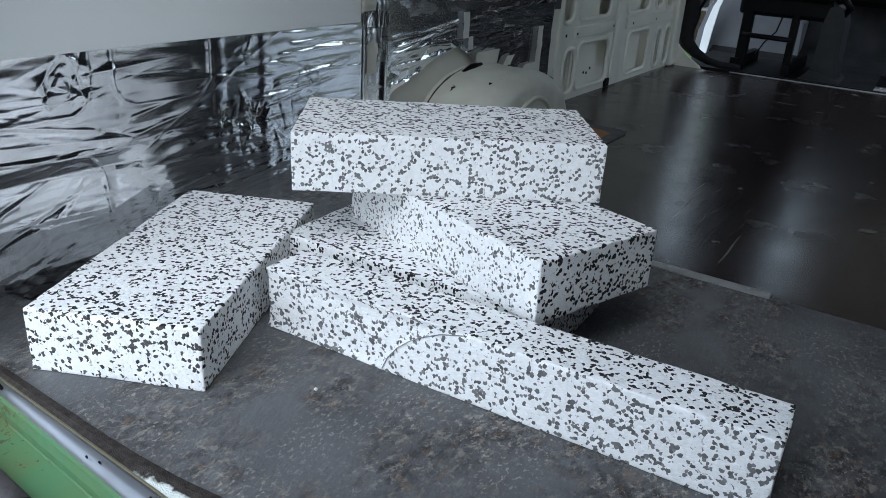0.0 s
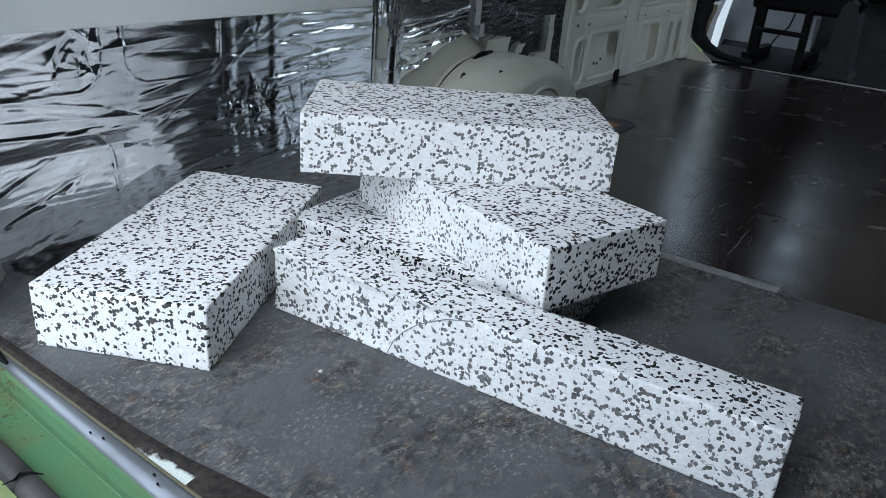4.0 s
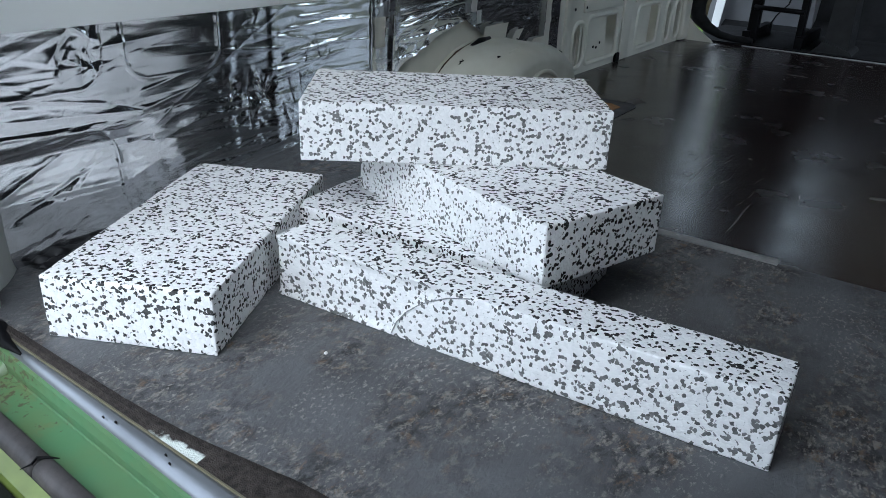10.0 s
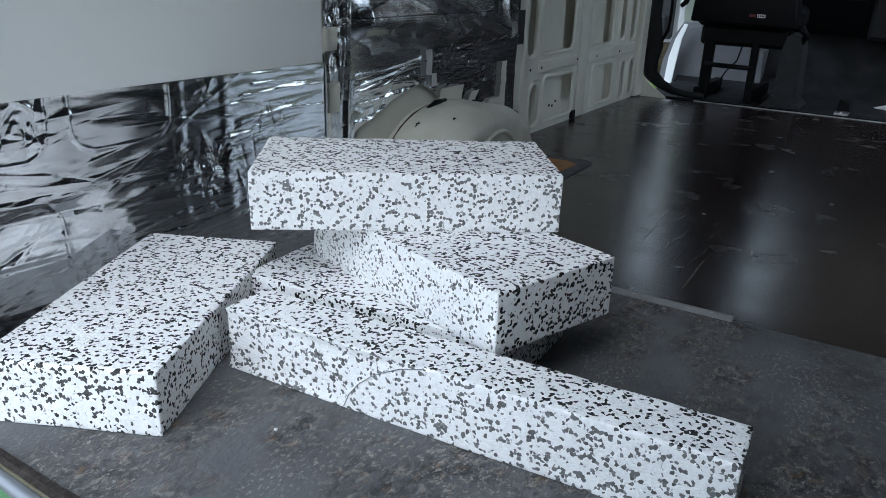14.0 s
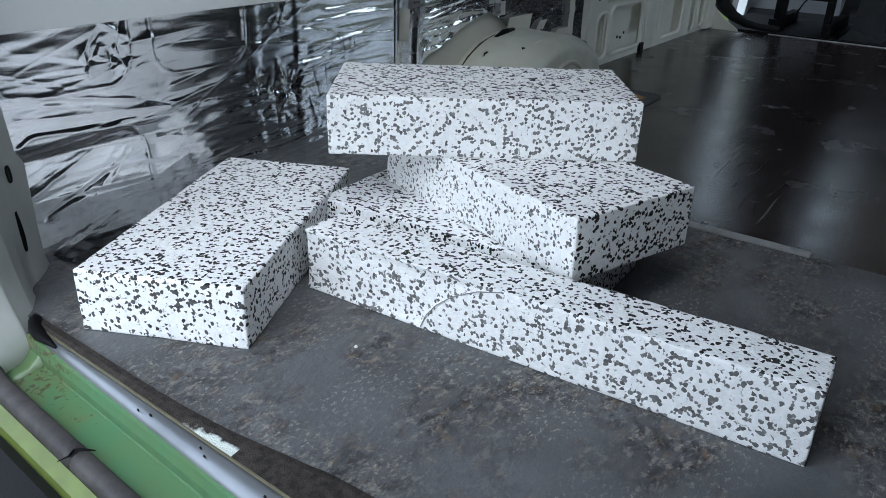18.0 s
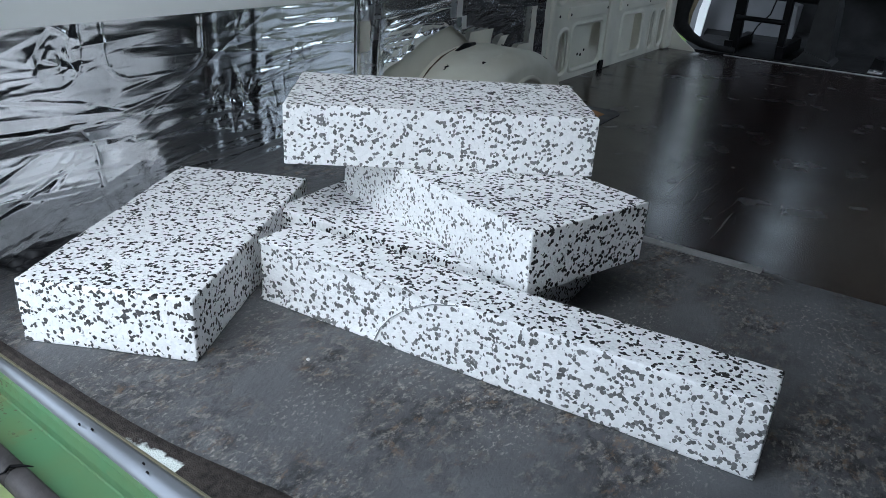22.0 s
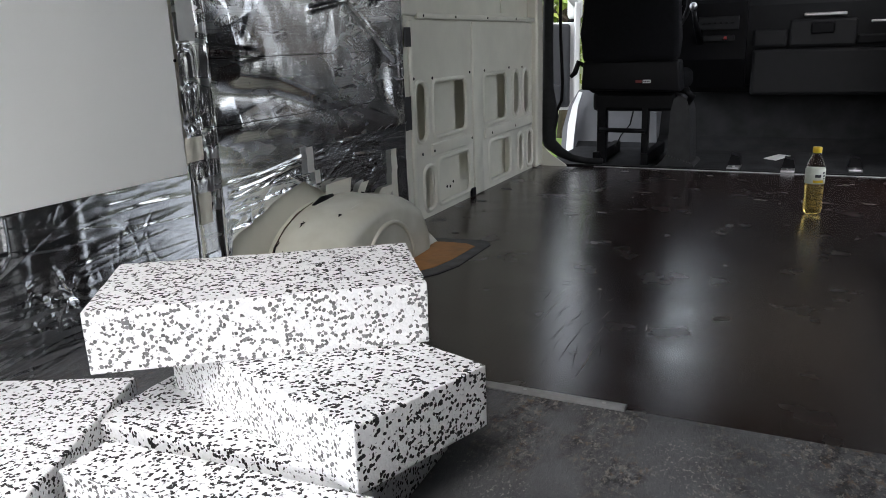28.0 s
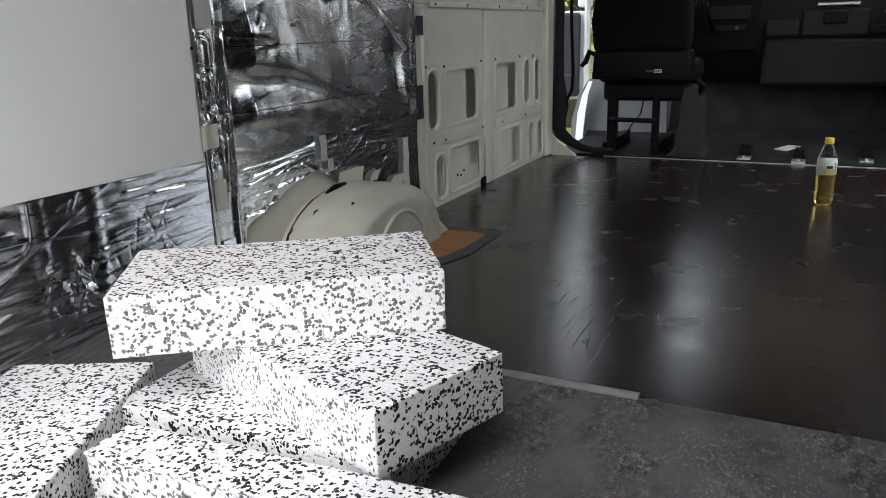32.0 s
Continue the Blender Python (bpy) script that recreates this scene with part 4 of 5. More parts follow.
part("split", bm_tube([(0.452, -0.094 + split_a, -0.037), (0.444, -0.103 + split_a, -0.0335), (0.436, -0.112 + split_a, -0.0325), (0.440, -0.120 + split_a, -0.0335), (0.428, -0.129 + split_a, -0.042)], [0.0006, 0.0016, 0.0019, 0.0016, 0.0007], 6), BLACK, door_seal, "open split in the rubber")
structure("door_seal_end", bm_sweep(seal, 0.4405, SILL1, 40, wob=skew_low), OLD_RUBBER, "black rubber door seal beyond the split", True)
structure("body_stripe", bm_sweep([(-0.110, -0.09), (-0.124, -0.052), (-0.140, -0.060), (-0.142, -0.10)], 0.05, SILL1, wob=skew_low), mat("yellow_green_paint", (0.13, 0.17, 0.035), 0.4, scale=20, var=0.2), "yellow-green painted lower body edge")
structure("bumper", bm_sweep([(-0.135, -0.2), (-0.142, -0.075), (-0.155, -0.068), (-0.30, -0.072), (-0.32, -0.09), (-0.32, -0.2)], 0.0, SILL1, wob=skew_low), GREYP, "dark grey rear bumper step")
for x, y in ((0.49, -0.032), (0.585, -0.030), (0.60, -0.036), (0.47, -0.036), (0.70, -0.034)):
    tagged(part("dirt_speck", bm_tube([(x - 0.0022, y, -0.0004), (x - 0.0008, y + 0.0004, 0.0006), (x + 0.0009, y, 0.0005), (x + 0.0024, y - 0.0004, -0.0006)], [0.0007, 0.0014, 0.0013, 0.0006], 7), BLACK, m=pose(0, -0.009 - 0.045 * (x - 0.6), 0)), "black crumb of sealant on the sill rail", "dirt")
tagged(part("sealant_blob", bm_tube([(0.160, 0.004, 0.0), (0.178, -0.004, 0.001), (0.195, -0.014, -0.001), (0.212, -0.017, -0.003), (0.232, -0.019, -0.003), (0.26, -0.022, -0.002)], [0.005, 0.0105, 0.010, 0.010, 0.006, 0.002], 9), BLACK, smooth=True), "black sealant lump in the sill corner", "sealant")

PILLAR = mat("pale_grey_paint", (0.52, 0.54, 0.51), 0.42, var=0.1, scale=10, bump=0.1, bscale=30)


def pillar_face(s, z):
    """Rear pillar: a pressed face that turns from the side wall to the rear opening; s runs from 0 to 1."""
    flare = 0.058 * math.exp(-max(0, z + 0.02) / 0.05)
    pts = ((-0.01, 0.132), (0.018, 0.102), (0.052, 0.066), (0.083, 0.040), (0.112, 0.014), (0.135, -0.020), (0.14, -0.09))
    k = min(len(pts) - 2, int(s * (len(pts) - 1)))
    u = s * (len(pts) - 1) - k
    u = u * u * (3 - 2 * u)
    x, y = (pts[k][i] + (pts[k + 1][i] - pts[k][i]) * u for i in (0, 1))
    dent = 0.010 * math.exp(-(((s - 0.42) / 0.10) ** 2 + ((z - 0.02) / 0.045) ** 2))
    return (x + flare * s - dent, y - dent * 0.6 - 0.08 * min(0.4, max(0.0, z)), z)


pillar = structure("rear_pillar", bm_sheet(0, 1, -0.10, 1.85, 48, 130, pillar_face), PILLAR, "pale painted rear door pillar with oval holes", True)
for s, z, ws, hz in ((0.34, 0.086, 0.034, 0.034), (0.27, 0.175, 0.016, 0.014), (0.40, 0.30, 0.02, 0.018), (0.62, -0.036, 0.022, 0.010)):
    bm = bmesh.new()
    ring = [bm.verts.new(Vector(pillar_face(s + ws * math.cos(g), z + hz * math.sin(g))) + Vector((0.0018, -0.0014, 0))) for g in [2 * math.pi * i / 20 for i in range(20)]]
    back = [bm.verts.new(v.co + Vector((-0.002, 0.004, 0))) for v in ring]
    bm.faces.new(ring)
    for i in range(20):
        bm.faces.new((ring[i], ring[(i + 1) % 20], back[(i + 1) % 20], back[i]))
    part("oval_hole", bm, BLACK, pillar)

def scrap(a, b):
    return (0.012 + 0.05 * b + 0.01 * noise.noise(Vector((a * 5, b * 4, 1))), 0.115 + 0.15 * a + 0.02 * b, 0.004 + 0.016 * (1 - b) * (0.6 + noise.noise(Vector((a * 7, b * 5, 8)))) + 0.006 * abs(noise.noise(Vector((a * 14, b * 9, 3)))))


tagged(part("film_scrap", bm_sheet(0, 1, 0, 1, 30, 14, scrap), TAPE_BLACK, smooth=True), "crumpled black film scrap at the foot of the foil", "film scrap")

# ---- things on the floor ----
strip = empty("edge_strip", pose(0.74, 0.966, 0))
tagged(strip, "loose aluminium edging strip along the vinyl", "edging strip")
part("profile", bm_sweep([(-0.013, 0.0), (-0.0135, 0.0025), (-0.004, 0.0048), (0.004, 0.0048), (0.0135, 0.0025), (0.013, -0.003)], -0.30, 0.289), mat("dull_grey_aluminium", (0.36, 0.36, 0.36), 0.45, 0.3, var=0.1, scale=40), strip)
for x in (-0.2, -0.05, 0.1, 0.25):
    part("screw", bm_tube([(x, 0.0, 0.004), (x, 0.0, 0.0056)], 0.0035, 10), ALU, strip)

patch = structure("floor_patch", bm_sweep([(0.10, 1.50), (0.30, 1.52), (0.350, 1.60), (0.375, 1.70), (0.374, 1.955), (0.345, 1.985), (0.20, 1.97), (0.10, 1.96)], -0.003, 0.001, axis="z"),
                  mat("grey_worn_coating", (0.075, 0.078, 0.085), 0.6, var=0.25, scale=25), "grey worn patch of floor beside the wheel arch")
part("bare_wood", bm_sweep([(0.15, 1.54), (0.27, 1.56), (0.318, 1.64), (0.335, 1.74), (0.342, 1.90), (0.30, 1.925), (0.22, 1.92), (0.15, 1.90)], -0.002, 0.003, axis="z"),
     mat("orange_bare_wood", (0.36, 0.17, 0.055), 0.65, var=0.2, scale=18, alt=(0.25, 0.13, 0.05)), patch, "orange-brown bare wood")


def lathe(profile, sides=28):
    bm = bmesh.new()
    rings = [[bm.verts.new((r * math.cos(2 * math.pi * k / sides), r * math.sin(2 * math.pi * k / sides), z)) for k in range(sides)] for r, z in profile]
    for a, b in zip(rings, rings[1:]):
        for k in range(sides):
            bm.faces.new((a[k], a[(k + 1) % sides], b[(k + 1) % sides], b[k]))
    bm.faces.new(rings[0]), bm.faces.new(rings[-1])
    return bm


def clear(name, color, rough=0.03, ior=1.45):
    m = bpy.data.materials.new(name)
    m.use_nodes = True
    b = m.node_tree.nodes["Principled BSDF"]
    b.inputs["Base Color"].default_value = (*color, 1)
    b.inputs["Transmission Weight"].default_value = 1.0
    b.inputs["Roughness"].default_value = rough
    b.inputs["IOR"].default_value = ior
    return m


PET = clear("clear_bottle_plastic", (0.95, 0.96, 0.93), 0.04, 1.2)
DRINK = clear("yellow_drink", (0.80, 0.60, 0.20), 0.08, 1.2)
DRINK.node_tree.nodes["Principled BSDF"].inputs["Transmission Weight"].default_value = 0.87
YELLOW = mat("yellow_cap", (0.75, 0.52, 0.03), 0.4, var=0.05)
PAPER = mat("white_paper", (0.8, 0.8, 0.78), 0.7, var=0.04)

LABEL = mat("bottle_label", (0.62, 0.64, 0.56), 0.6, var=0.1, scale=60)
bottle = empty("drink_bottle", pose(1.321, 2.735, -0.003, 0, 0, 20))
tagged(bottle, "half-full clear plastic drink bottle with a yellow cap", "bottle")
part("shell", lathe([(0.024, 0.002), (0.031, 0.008), (0.0325, 0.03), (0.031, 0.06), (0.0325, 0.10), (0.031, 0.115), (0.032, 0.16), (0.030, 0.178), (0.020, 0.204), (0.0135, 0.218), (0.0125, 0.226)]), PET, bottle, smooth=True)
part("drink", lathe([(0.022, 0.004), (0.029, 0.010), (0.0308, 0.03), (0.0293, 0.06), (0.0308, 0.10), (0.0300, 0.110)]), DRINK, bottle, "yellow drink", smooth=True)
part("cap", lathe([(0.0150, 0.222), (0.0155, 0.224), (0.0155, 0.240), (0.0145, 0.2425)]), YELLOW, bottle, "yellow screw cap", smooth=True)
part("label", lathe([(0.0334, 0.113), (0.0334, 0.165)]), LABEL, bottle, "pale printed paper label", smooth=True)
for z0, z1, g0, g1, mt in ((0.137, 0.147, -110, -75, INK), (0.118, 0.127, -120, -60, YELLOW), (0.150, 0.156, -65, -50, INK), (0.130, 0.134, -60, -42, INK), (0.138, 0.146, -60, -45, INK)):
    part("print_bar", bm_sheet(g0, g1, z0, z1, 8, 1, lambda g, z: (0.0340 * math.cos(radians(g)), 0.0340 * math.sin(radians(g)), z)), mt, bottle)

tagged(part("foam_bead", bm_tube([(0.5846, 0.2276, 0.0), (0.5846, 0.2276, 0.002), (0.5846, 0.2276, 0.004)], [0.0015, 0.003, 0.0012], 8), PAPER, smooth=True), "single white foam bead on the vinyl", "bead")
SCUFF = mat("pale_scuff", (0.20, 0.19, 0.17), 0.7, var=0.3, scale=80)
for k, (x, y, w, d, turn) in enumerate(((0.075, 2.60, 0.035, 0.018, 0), (0.14, 2.30, 0.022, 0.012, 20), (0.20, 2.06, 0.02, 0.012, 0), (0.16, 2.42, 0.008, 0.006, 0), (0.68, 2.96, 0.06, 0.006, -4), (0.887, 3.447, 0.022, 0.02, 0),
                                        (1.137, 2.93, 0.04, 0.010, -15), (1.139, 1.50, 0.030, 0.016, 30), (1.52, 2.96, 0.035, 0.008, 0), (0.72, 3.30, 0.05, 0.005, 0), (0.82, 1.62, 0.008, 0.006, 0), (0.62, 3.52, 0.03, 0.006, 0), (1.45, 3.35, 0.02, 0.01, 0))):
    bm = bmesh.new()
    ring = []
    for i in range(18):
        g = 2 * math.pi * i / 18
        q = 0.62 + 0.5 * abs(noise.noise(Vector((math.cos(g) * 2 + k * 3, math.sin(g) * 2, k))))
        a, b = w * q * math.cos(g), d * q * math.sin(g)
        t = radians(turn)
        ring.append(bm.verts.new((x + a * math.cos(t) - b * math.sin(t), y + a * math.sin(t) + b * math.cos(t), -0.0022)))
    bm.faces.new(ring)
    tagged(part("floor_scuff", bm, SCUFF), "pale worn spot in the brown floor coating", "scuff")
SR = random.Random(5)
marks = [(0.75, 1.27, 0.745, 1.53), (0.854, 1.113, 0.849, 1.336), (0.89, 1.115, 0.864, 1.243), (0.708, 1.48, 0.703, 1.571), (0.821, 1.371, 0.821, 1.451), (0.988, 1.36, 0.985, 1.41)]
marks += [(x, y, x + SR.gauss(0, 0.008), y + SR.uniform(0.02, 0.12)) for x, y in [(SR.gauss(0.80, 0.06), SR.gauss(1.28, 0.11)) for _ in range(46)]]
marks += [(x, y, x + SR.uniform(0.02, 0.07), y + SR.uniform(-0.015, 0.015)) for x, y in [(SR.gauss(0.69, 0.03), SR.gauss(1.62, 0.05)) for _ in range(16)]]
for k, (xa, ya, xb, yb) in enumerate(marks):
    pts = [(xa + (xb - xa) * i / 4 + 0.0014 * math.sin(2.1 * i + k), ya + (yb - ya) * i / 4, -0.0032) for i in range(5)]
    dark = k % 5 != 0
    w = 1.25 if k < 6 else SR.uniform(0.4, 0.9)
    tagged(part("floor_scratch", bm_tube(pts, [0.0002 * w, 0.0006 * w, 0.0009 * w, 0.0006 * w, 0.0002 * w], 5), BLACK if dark else SCUFF), ("dark" if dark else "pale") + " scratch in the brown floor coating", "scratch", "floor scratches")
tagged(part("floor_scratch", bm_tube([(0.908, 1.067, -0.0034), (0.909, 1.14, -0.0034), (0.906, 1.21, -0.0034), (0.907, 1.265, -0.0034)], [0.0005, 0.0018, 0.0016, 0.0004], 6), SCUFF), "long pale scratch in the brown floor coating", "scratch", "floor scratches")

# ---- cab ----
CARPET = mat("dark_grey_cab_mat", (0.027, 0.028, 0.030), 0.8, spec=0.2, var=0.3, scale=9, bump=0.3, bscale=300)
structure("cab_floor", bm_box(0.02, VAN_W, 3.59, 4.62, -0.03, 0.0), CARPET, "dark grey cab floor mat")
structure("threshold_strip", bm_box(0.10, VAN_W, 3.582, 3.60, -0.004, 0.006, 0.002), BLACK, "black strip where load floor meets cab floor")
structure("threshold_trim", bm_box(0.30, VAN_W, 3.574, 3.581, -0.004, 0.0005, 0.001), mat("dull_steel_trim", (0.50, 0.50, 0.51), 0.4, 0.8, var=0.3, scale=14), "thin bright metal trim at the front of the load floor")
structure("door_step", bm_sweep([(-0.03, -0.003), (0.16, -0.003), (0.15, 0.008), (0.085, 0.05), (0.03, 0.10), (0.0, 0.15), (-0.03, 0.17)], 3.553, 3.568, axis="y"), CREAM, "cream painted corner plate at the cab door")
structure("cab_side_right", bm_box(VAN_W, VAN_W + 0.05, 3.6, 4.7, -0.05, 0.95), GREYP, "dark passenger door")
structure("firewall", bm_box(0.0, VAN_W, 4.62, 4.70, -0.05, 0.90), BLACK, "black front bulkhead below the windscreen")
seal_pts = [(0.050, 1.80, 0.027), (0.047, 1.09, 0.027), (0.045, 0.80, 0.027), (0.043, 0.60, 0.028), (0.043, 0.40, 0.031), (0.048, 0.32, 0.042), (0.052, 0.25, 0.050), (0.042, 0.17, 0.045), (0.060, 0.105, 0.036), (0.115, 0.062, 0.026), (0.18, 0.034, 0.020), (0.25, 0.024, 0.017), (0.34, 0.022, 0.015)]
structure("cab_door_seal", bm_tube([(x, 3.60, z) for x, z, _ in seal_pts], [r for _, _, r in seal_pts], 12), RUBBER, "black rubber seal round the cab door", True)
belt = [(0.125, 3.60, 1.5), (0.108, 3.60, 0.9), (0.110, 3.60, 0.66), (0.120, 3.61, 0.42), (0.115, 3.61, 0.33), (0.08, 3.60, 0.25)]
tagged(part("seat_belt", bm_tube(belt, 0.0085, 8), BLACK, smooth=True), "black seat belt hanging at the door pillar", "seat belt")


def shaped(points, y0, y1, bulge, seg=3, r=0.03):
    """A cushion: an outline in (x, z) given depth, with rounded edges."""
    bm = bm_sweep(points, y0, y1, axis="y")
    bmesh.ops.bevel(bm, geom=bm.edges[:], offset=r, segments=seg, profile=0.6, affect="EDGES")
    return bm


seat = empty("driver_seat", pose(0.45, 3.75, 0.0))
tagged(seat, "charcoal cloth driver's seat seen from behind", "seat")
SM = pose(-0.45, -3.75, 0)
back = part("backrest", shaped([(0.232, 0.52), (0.690, 0.52), (0.700, 0.62), (0.676, 0.93), (0.635, 1.025), (0.30, 1.03), (0.245, 0.96), (0.222, 0.66)], 3.56, 3.70, 0, 4, 0.035), FABRIC, seat, smooth=True, m=SM)
part("lower_back_cover", shaped([(0.225, 0.385), (0.715, 0.375), (0.70, 0.525), (0.235, 0.525)], 3.575, 3.72, 0, 2, 0.012), BLACK, seat, smooth=True, m=SM)
part("headrest", shaped([(0.315, 1.03), (0.600, 1.03), (0.585, 1.24), (0.33, 1.24)], 3.60, 3.70, 0, 3, 0.03), FABRIC, seat, smooth=True, m=SM)
part("seat_cushion", bm_box(0.23, 0.70, 3.66, 4.15, 0.36, 0.47, 0.04, 4), FABRIC, seat, smooth=True, m=SM)
part("seat_pan", bm_box(0.26, 0.68, 3.68, 4.10, 0.27, 0.37, 0.02), BLACK, seat, m=SM)


part("cable", bm_tube([(0.47, 3.70, 0.28), (0.45, 3.72, 0.20), (0.40, 3.74, 0.14), (0.37, 3.76, 0.08)], 0.004, 6), RUBBER, seat, m=SM)
for x0, x1 in ((0.285, 0.335), (0.515, 0.548)):
    part("frame_leg", bm_box(x0, x1, 3.68, 3.73, 0.0, 0.30, 0.006), BLACK, seat, m=SM)
part("cross_bar", bm_tube([(0.30, 3.68, 0.175), (0.535, 3.68, 0.172)], 0.012, 10), BLACK, seat, smooth=True, m=SM)
part("seat_rail", bm_box(0.27, 0.31, 3.66, 4.15, 0.0, 0.06, 0.004), BLACK, seat, m=SM)
part("seat_rail", bm_box(0.52, 0.56, 3.66, 4.15, 0.0, 0.06, 0.004), BLACK, seat, m=SM)
part("recliner_lever", bm_tube([(0.24, 3.62, 0.50), (0.205, 3.60, 0.52), (0.19, 3.59, 0.47), (0.17, 3.58, 0.45)], [0.014, 0.016, 0.014, 0.01], 8), BLACK, seat, smooth=True, m=SM)
tag = part("tag", bm_box(0.535, 0.573, 3.571, 3.5735, 0.418, 0.434), PAPER, seat, "small white printed tag", m=SM)
part("tag_stripe", bm_box(0.500, 0.530, 3.571, 3.5735, 0.420, 0.432), mat("red_print", (0.16, 0.02, 0.02), 0.6), seat, m=SM)
for k in range(4):
    part("print_bar", bm_box(0.539 + 0.008 * k, 0.544 + 0.008 * k, 3.5700, 3.5708, 0.422, 0.430), INK, tag)
CLOTH = mat("dark_navy_cloth", (0.018, 0.020, 0.028), 0.9, var=0.2, scale=30)


def jacket(a, b):
    """A jacket thrown over the headrest: folds run down from its top."""
    g = a * math.pi
    x = 0.457 - (0.155 + 0.035 * (1 - b) + 0.02 * noise.noise(Vector((a * 5, b * 3, 2)))) * math.cos(g)
    y = 3.62 - (0.05 + 0.02 * (1 - b)) * math.sin(g) + 0.012 * noise.noise(Vector((a * 9, b * 2, 6)))
    return (x, y, 1.06 + 0.22 * b - 0.03 * (1 - b) * noise.noise(Vector((a * 7, 0, 3))))


tagged(part("jacket", bm_sheet(0, 1, 0, 1, 40, 16, jacket), CLOTH, smooth=True), "dark navy jacket hung over the headrest", "jacket")
lever = empty("hand_brake_cover", pose(0.70, 3.78, 0))
tagged(lever, "dark grey plastic hand brake cover beside the seat", "brake cover")
COVER = mat("worn_grey_plastic", (0.038, 0.039, 0.041), 0.5, spec=0.15, var=0.15, scale=18, bump=0.2, bscale=300)
part("cover", bm_sweep([(-0.06, 0.0), (0.065, 0.0), (0.058, 0.10), (0.048, 0.27), (0.03, 0.335), (0.0, 0.352), (-0.03, 0.335), (-0.044, 0.27), (-0.05, 0.10)], -0.10, 0.12, axis="y"), COVER, lever, smooth=False)
part("cover_foot", bm_sweep([(-0.10, 0.0), (0.085, 0.0), (0.075, 0.014), (-0.055, 0.055), (-0.07, 0.03)], -0.12, 0.14, axis="y"), COVER, lever)
part("brake_handle", bm_tube([(0.03, -0.06, 0.30), (0.055, -0.09, 0.345), (0.03, -0.09, 0.375), (-0.01, -0.06, 0.37)], [0.012, 0.018, 0.018, 0.012], 9), BLACK, lever, smooth=True)

for x, y, h in ((0.972, 3.66, 0.035), (1.215, 3.63, 0.03), (1.50, 3.72, 0.03)):
    br = empty("seat_bracket", pose(x, y, 0))
    tagged(br, "bare steel seat mounting bracket on the cab floor", "bracket", "seat brackets")
    part("foot", bm_box(-0.03, 0.03, -0.05, 0.09, 0.0, 0.012, 0.003), ALU, br)
    part("hook", bm_sweep([(-0.03, 0.012), (0.03, 0.012), (0.022, h + 0.02), (-0.018, h + 0.03)], 0.03, 0.10, axis="y"), BLACK, br)
    part("bolt", lathe([(0.009, 0.012), (0.009, 0.018), (0.006, 0.020)], 6), ALU, br, m=pose(0, -0.02, 0))
tagged(part("paper_note", bm_sweep([(1.09, 4.00), (1.155, 4.16), (1.215, 4.12), (1.15, 3.95)], 0.002, 0.006, axis="z"), PAPER), "white folded paper lying on the cab floor", "paper")

dash = empty("dashboard", pose(0.9, 4.5, 0))
tagged(dash, "black plastic dashboard with centre console", "dashboard")
DM = pose(-0.9, -4.5, 0)
part("top", bm_sweep([(4.40, 0.80), (4.38, 0.86), (4.41, 0.90), (4.50, 0.925), (4.75, 0.91), (4.75, 0.80)], 0.02, VAN_W, 8), BLACK, dash, smooth=False, m=DM)
part("fascia", bm_sweep([(4.38, 0.84), (4.36, 0.78), (4.40, 0.52), (4.45, 0.36), (4.60, 0.34), (4.60, 0.84)], 0.94, VAN_W, 4), GREYP, dash, m=DM)
glove = part("glove_box", bm_box(1.155, 1.475, 4.352, 4.40, 0.56, 0.70, 0.012), GREYP, dash, m=DM)
part("handle", bm_box(1.256, 1.371, 4.344, 4.356, 0.622, 0.682, 0.010), BLACK, glove)
part("lower_panel", bm_box(0.97, 1.66, 4.362, 4.41, 0.30, 0.552, 0.02), GREYP, dash, m=DM)
part("knee_panel", bm_box(0.97, 1.145, 4.350, 4.40, 0.56, 0.655, 0.015), GREYP, dash, m=DM)
part("bright_trim", bm_box(1.218, 1.422, 4.343, 4.362, 0.714, 0.732, 0.005), ALU, dash, "bright trim strip", m=DM)
part("bright_trim", bm_box(1.535, 1.66, 4.343, 4.362, 0.672, 0.686, 0.005), ALU, dash, "bright trim strip", m=DM)
part("air_vent", bm_box(1.478, 1.62, 4.345, 4.37, 0.565, 0.616, 0.01), BLACK, dash, m=DM)
part("console", bm_sweep([(4.34, 0.86), (4.30, 0.80), (4.33, 0.50), (4.42, 0.34), (4.60, 0.34), (4.60, 0.86)], 0.60, 0.94, 2), BLACK, dash, m=DM)
part("radio", bm_box(0.69, 0.90, 4.290, 4.33, 0.66, 0.73, 0.004), GREYP, dash, m=DM)
part("switch_row", bm_box(0.70, 0.88, 4.296, 4.33, 0.60, 0.63, 0.003), GREYP, dash, m=DM)
part("warning_switch", bm_box(0.826, 0.842, 4.285, 4.30, 0.606, 0.625, 0.003), mat("red_switch", (0.22, 0.015, 0.015), 0.4), dash, "red switch", m=DM)
part("gear_lever", bm_tube([(0.70, 4.31, 0.60), (0.685, 4.20, 0.70), (0.675, 4.17, 0.77)], [0.022, 0.014, 0.012], 10), BLACK, dash, smooth=True, m=DM)
part("gear_knob", lathe([(0.006, -0.02), (0.018, -0.012), (0.022, 0.0), (0.018, 0.014), (0.008, 0.021)], 16), ALU, dash, "bright gear knob", smooth=True, m=DM @ pose(0.675, 4.165, 0.785))
for k in range(6):
    part("button", bm_box(0.71 + 0.03 * k, 0.725 + 0.03 * k, 4.284, 4.292, 0.69, 0.70, 0.002), BLACK, dash, m=DM)
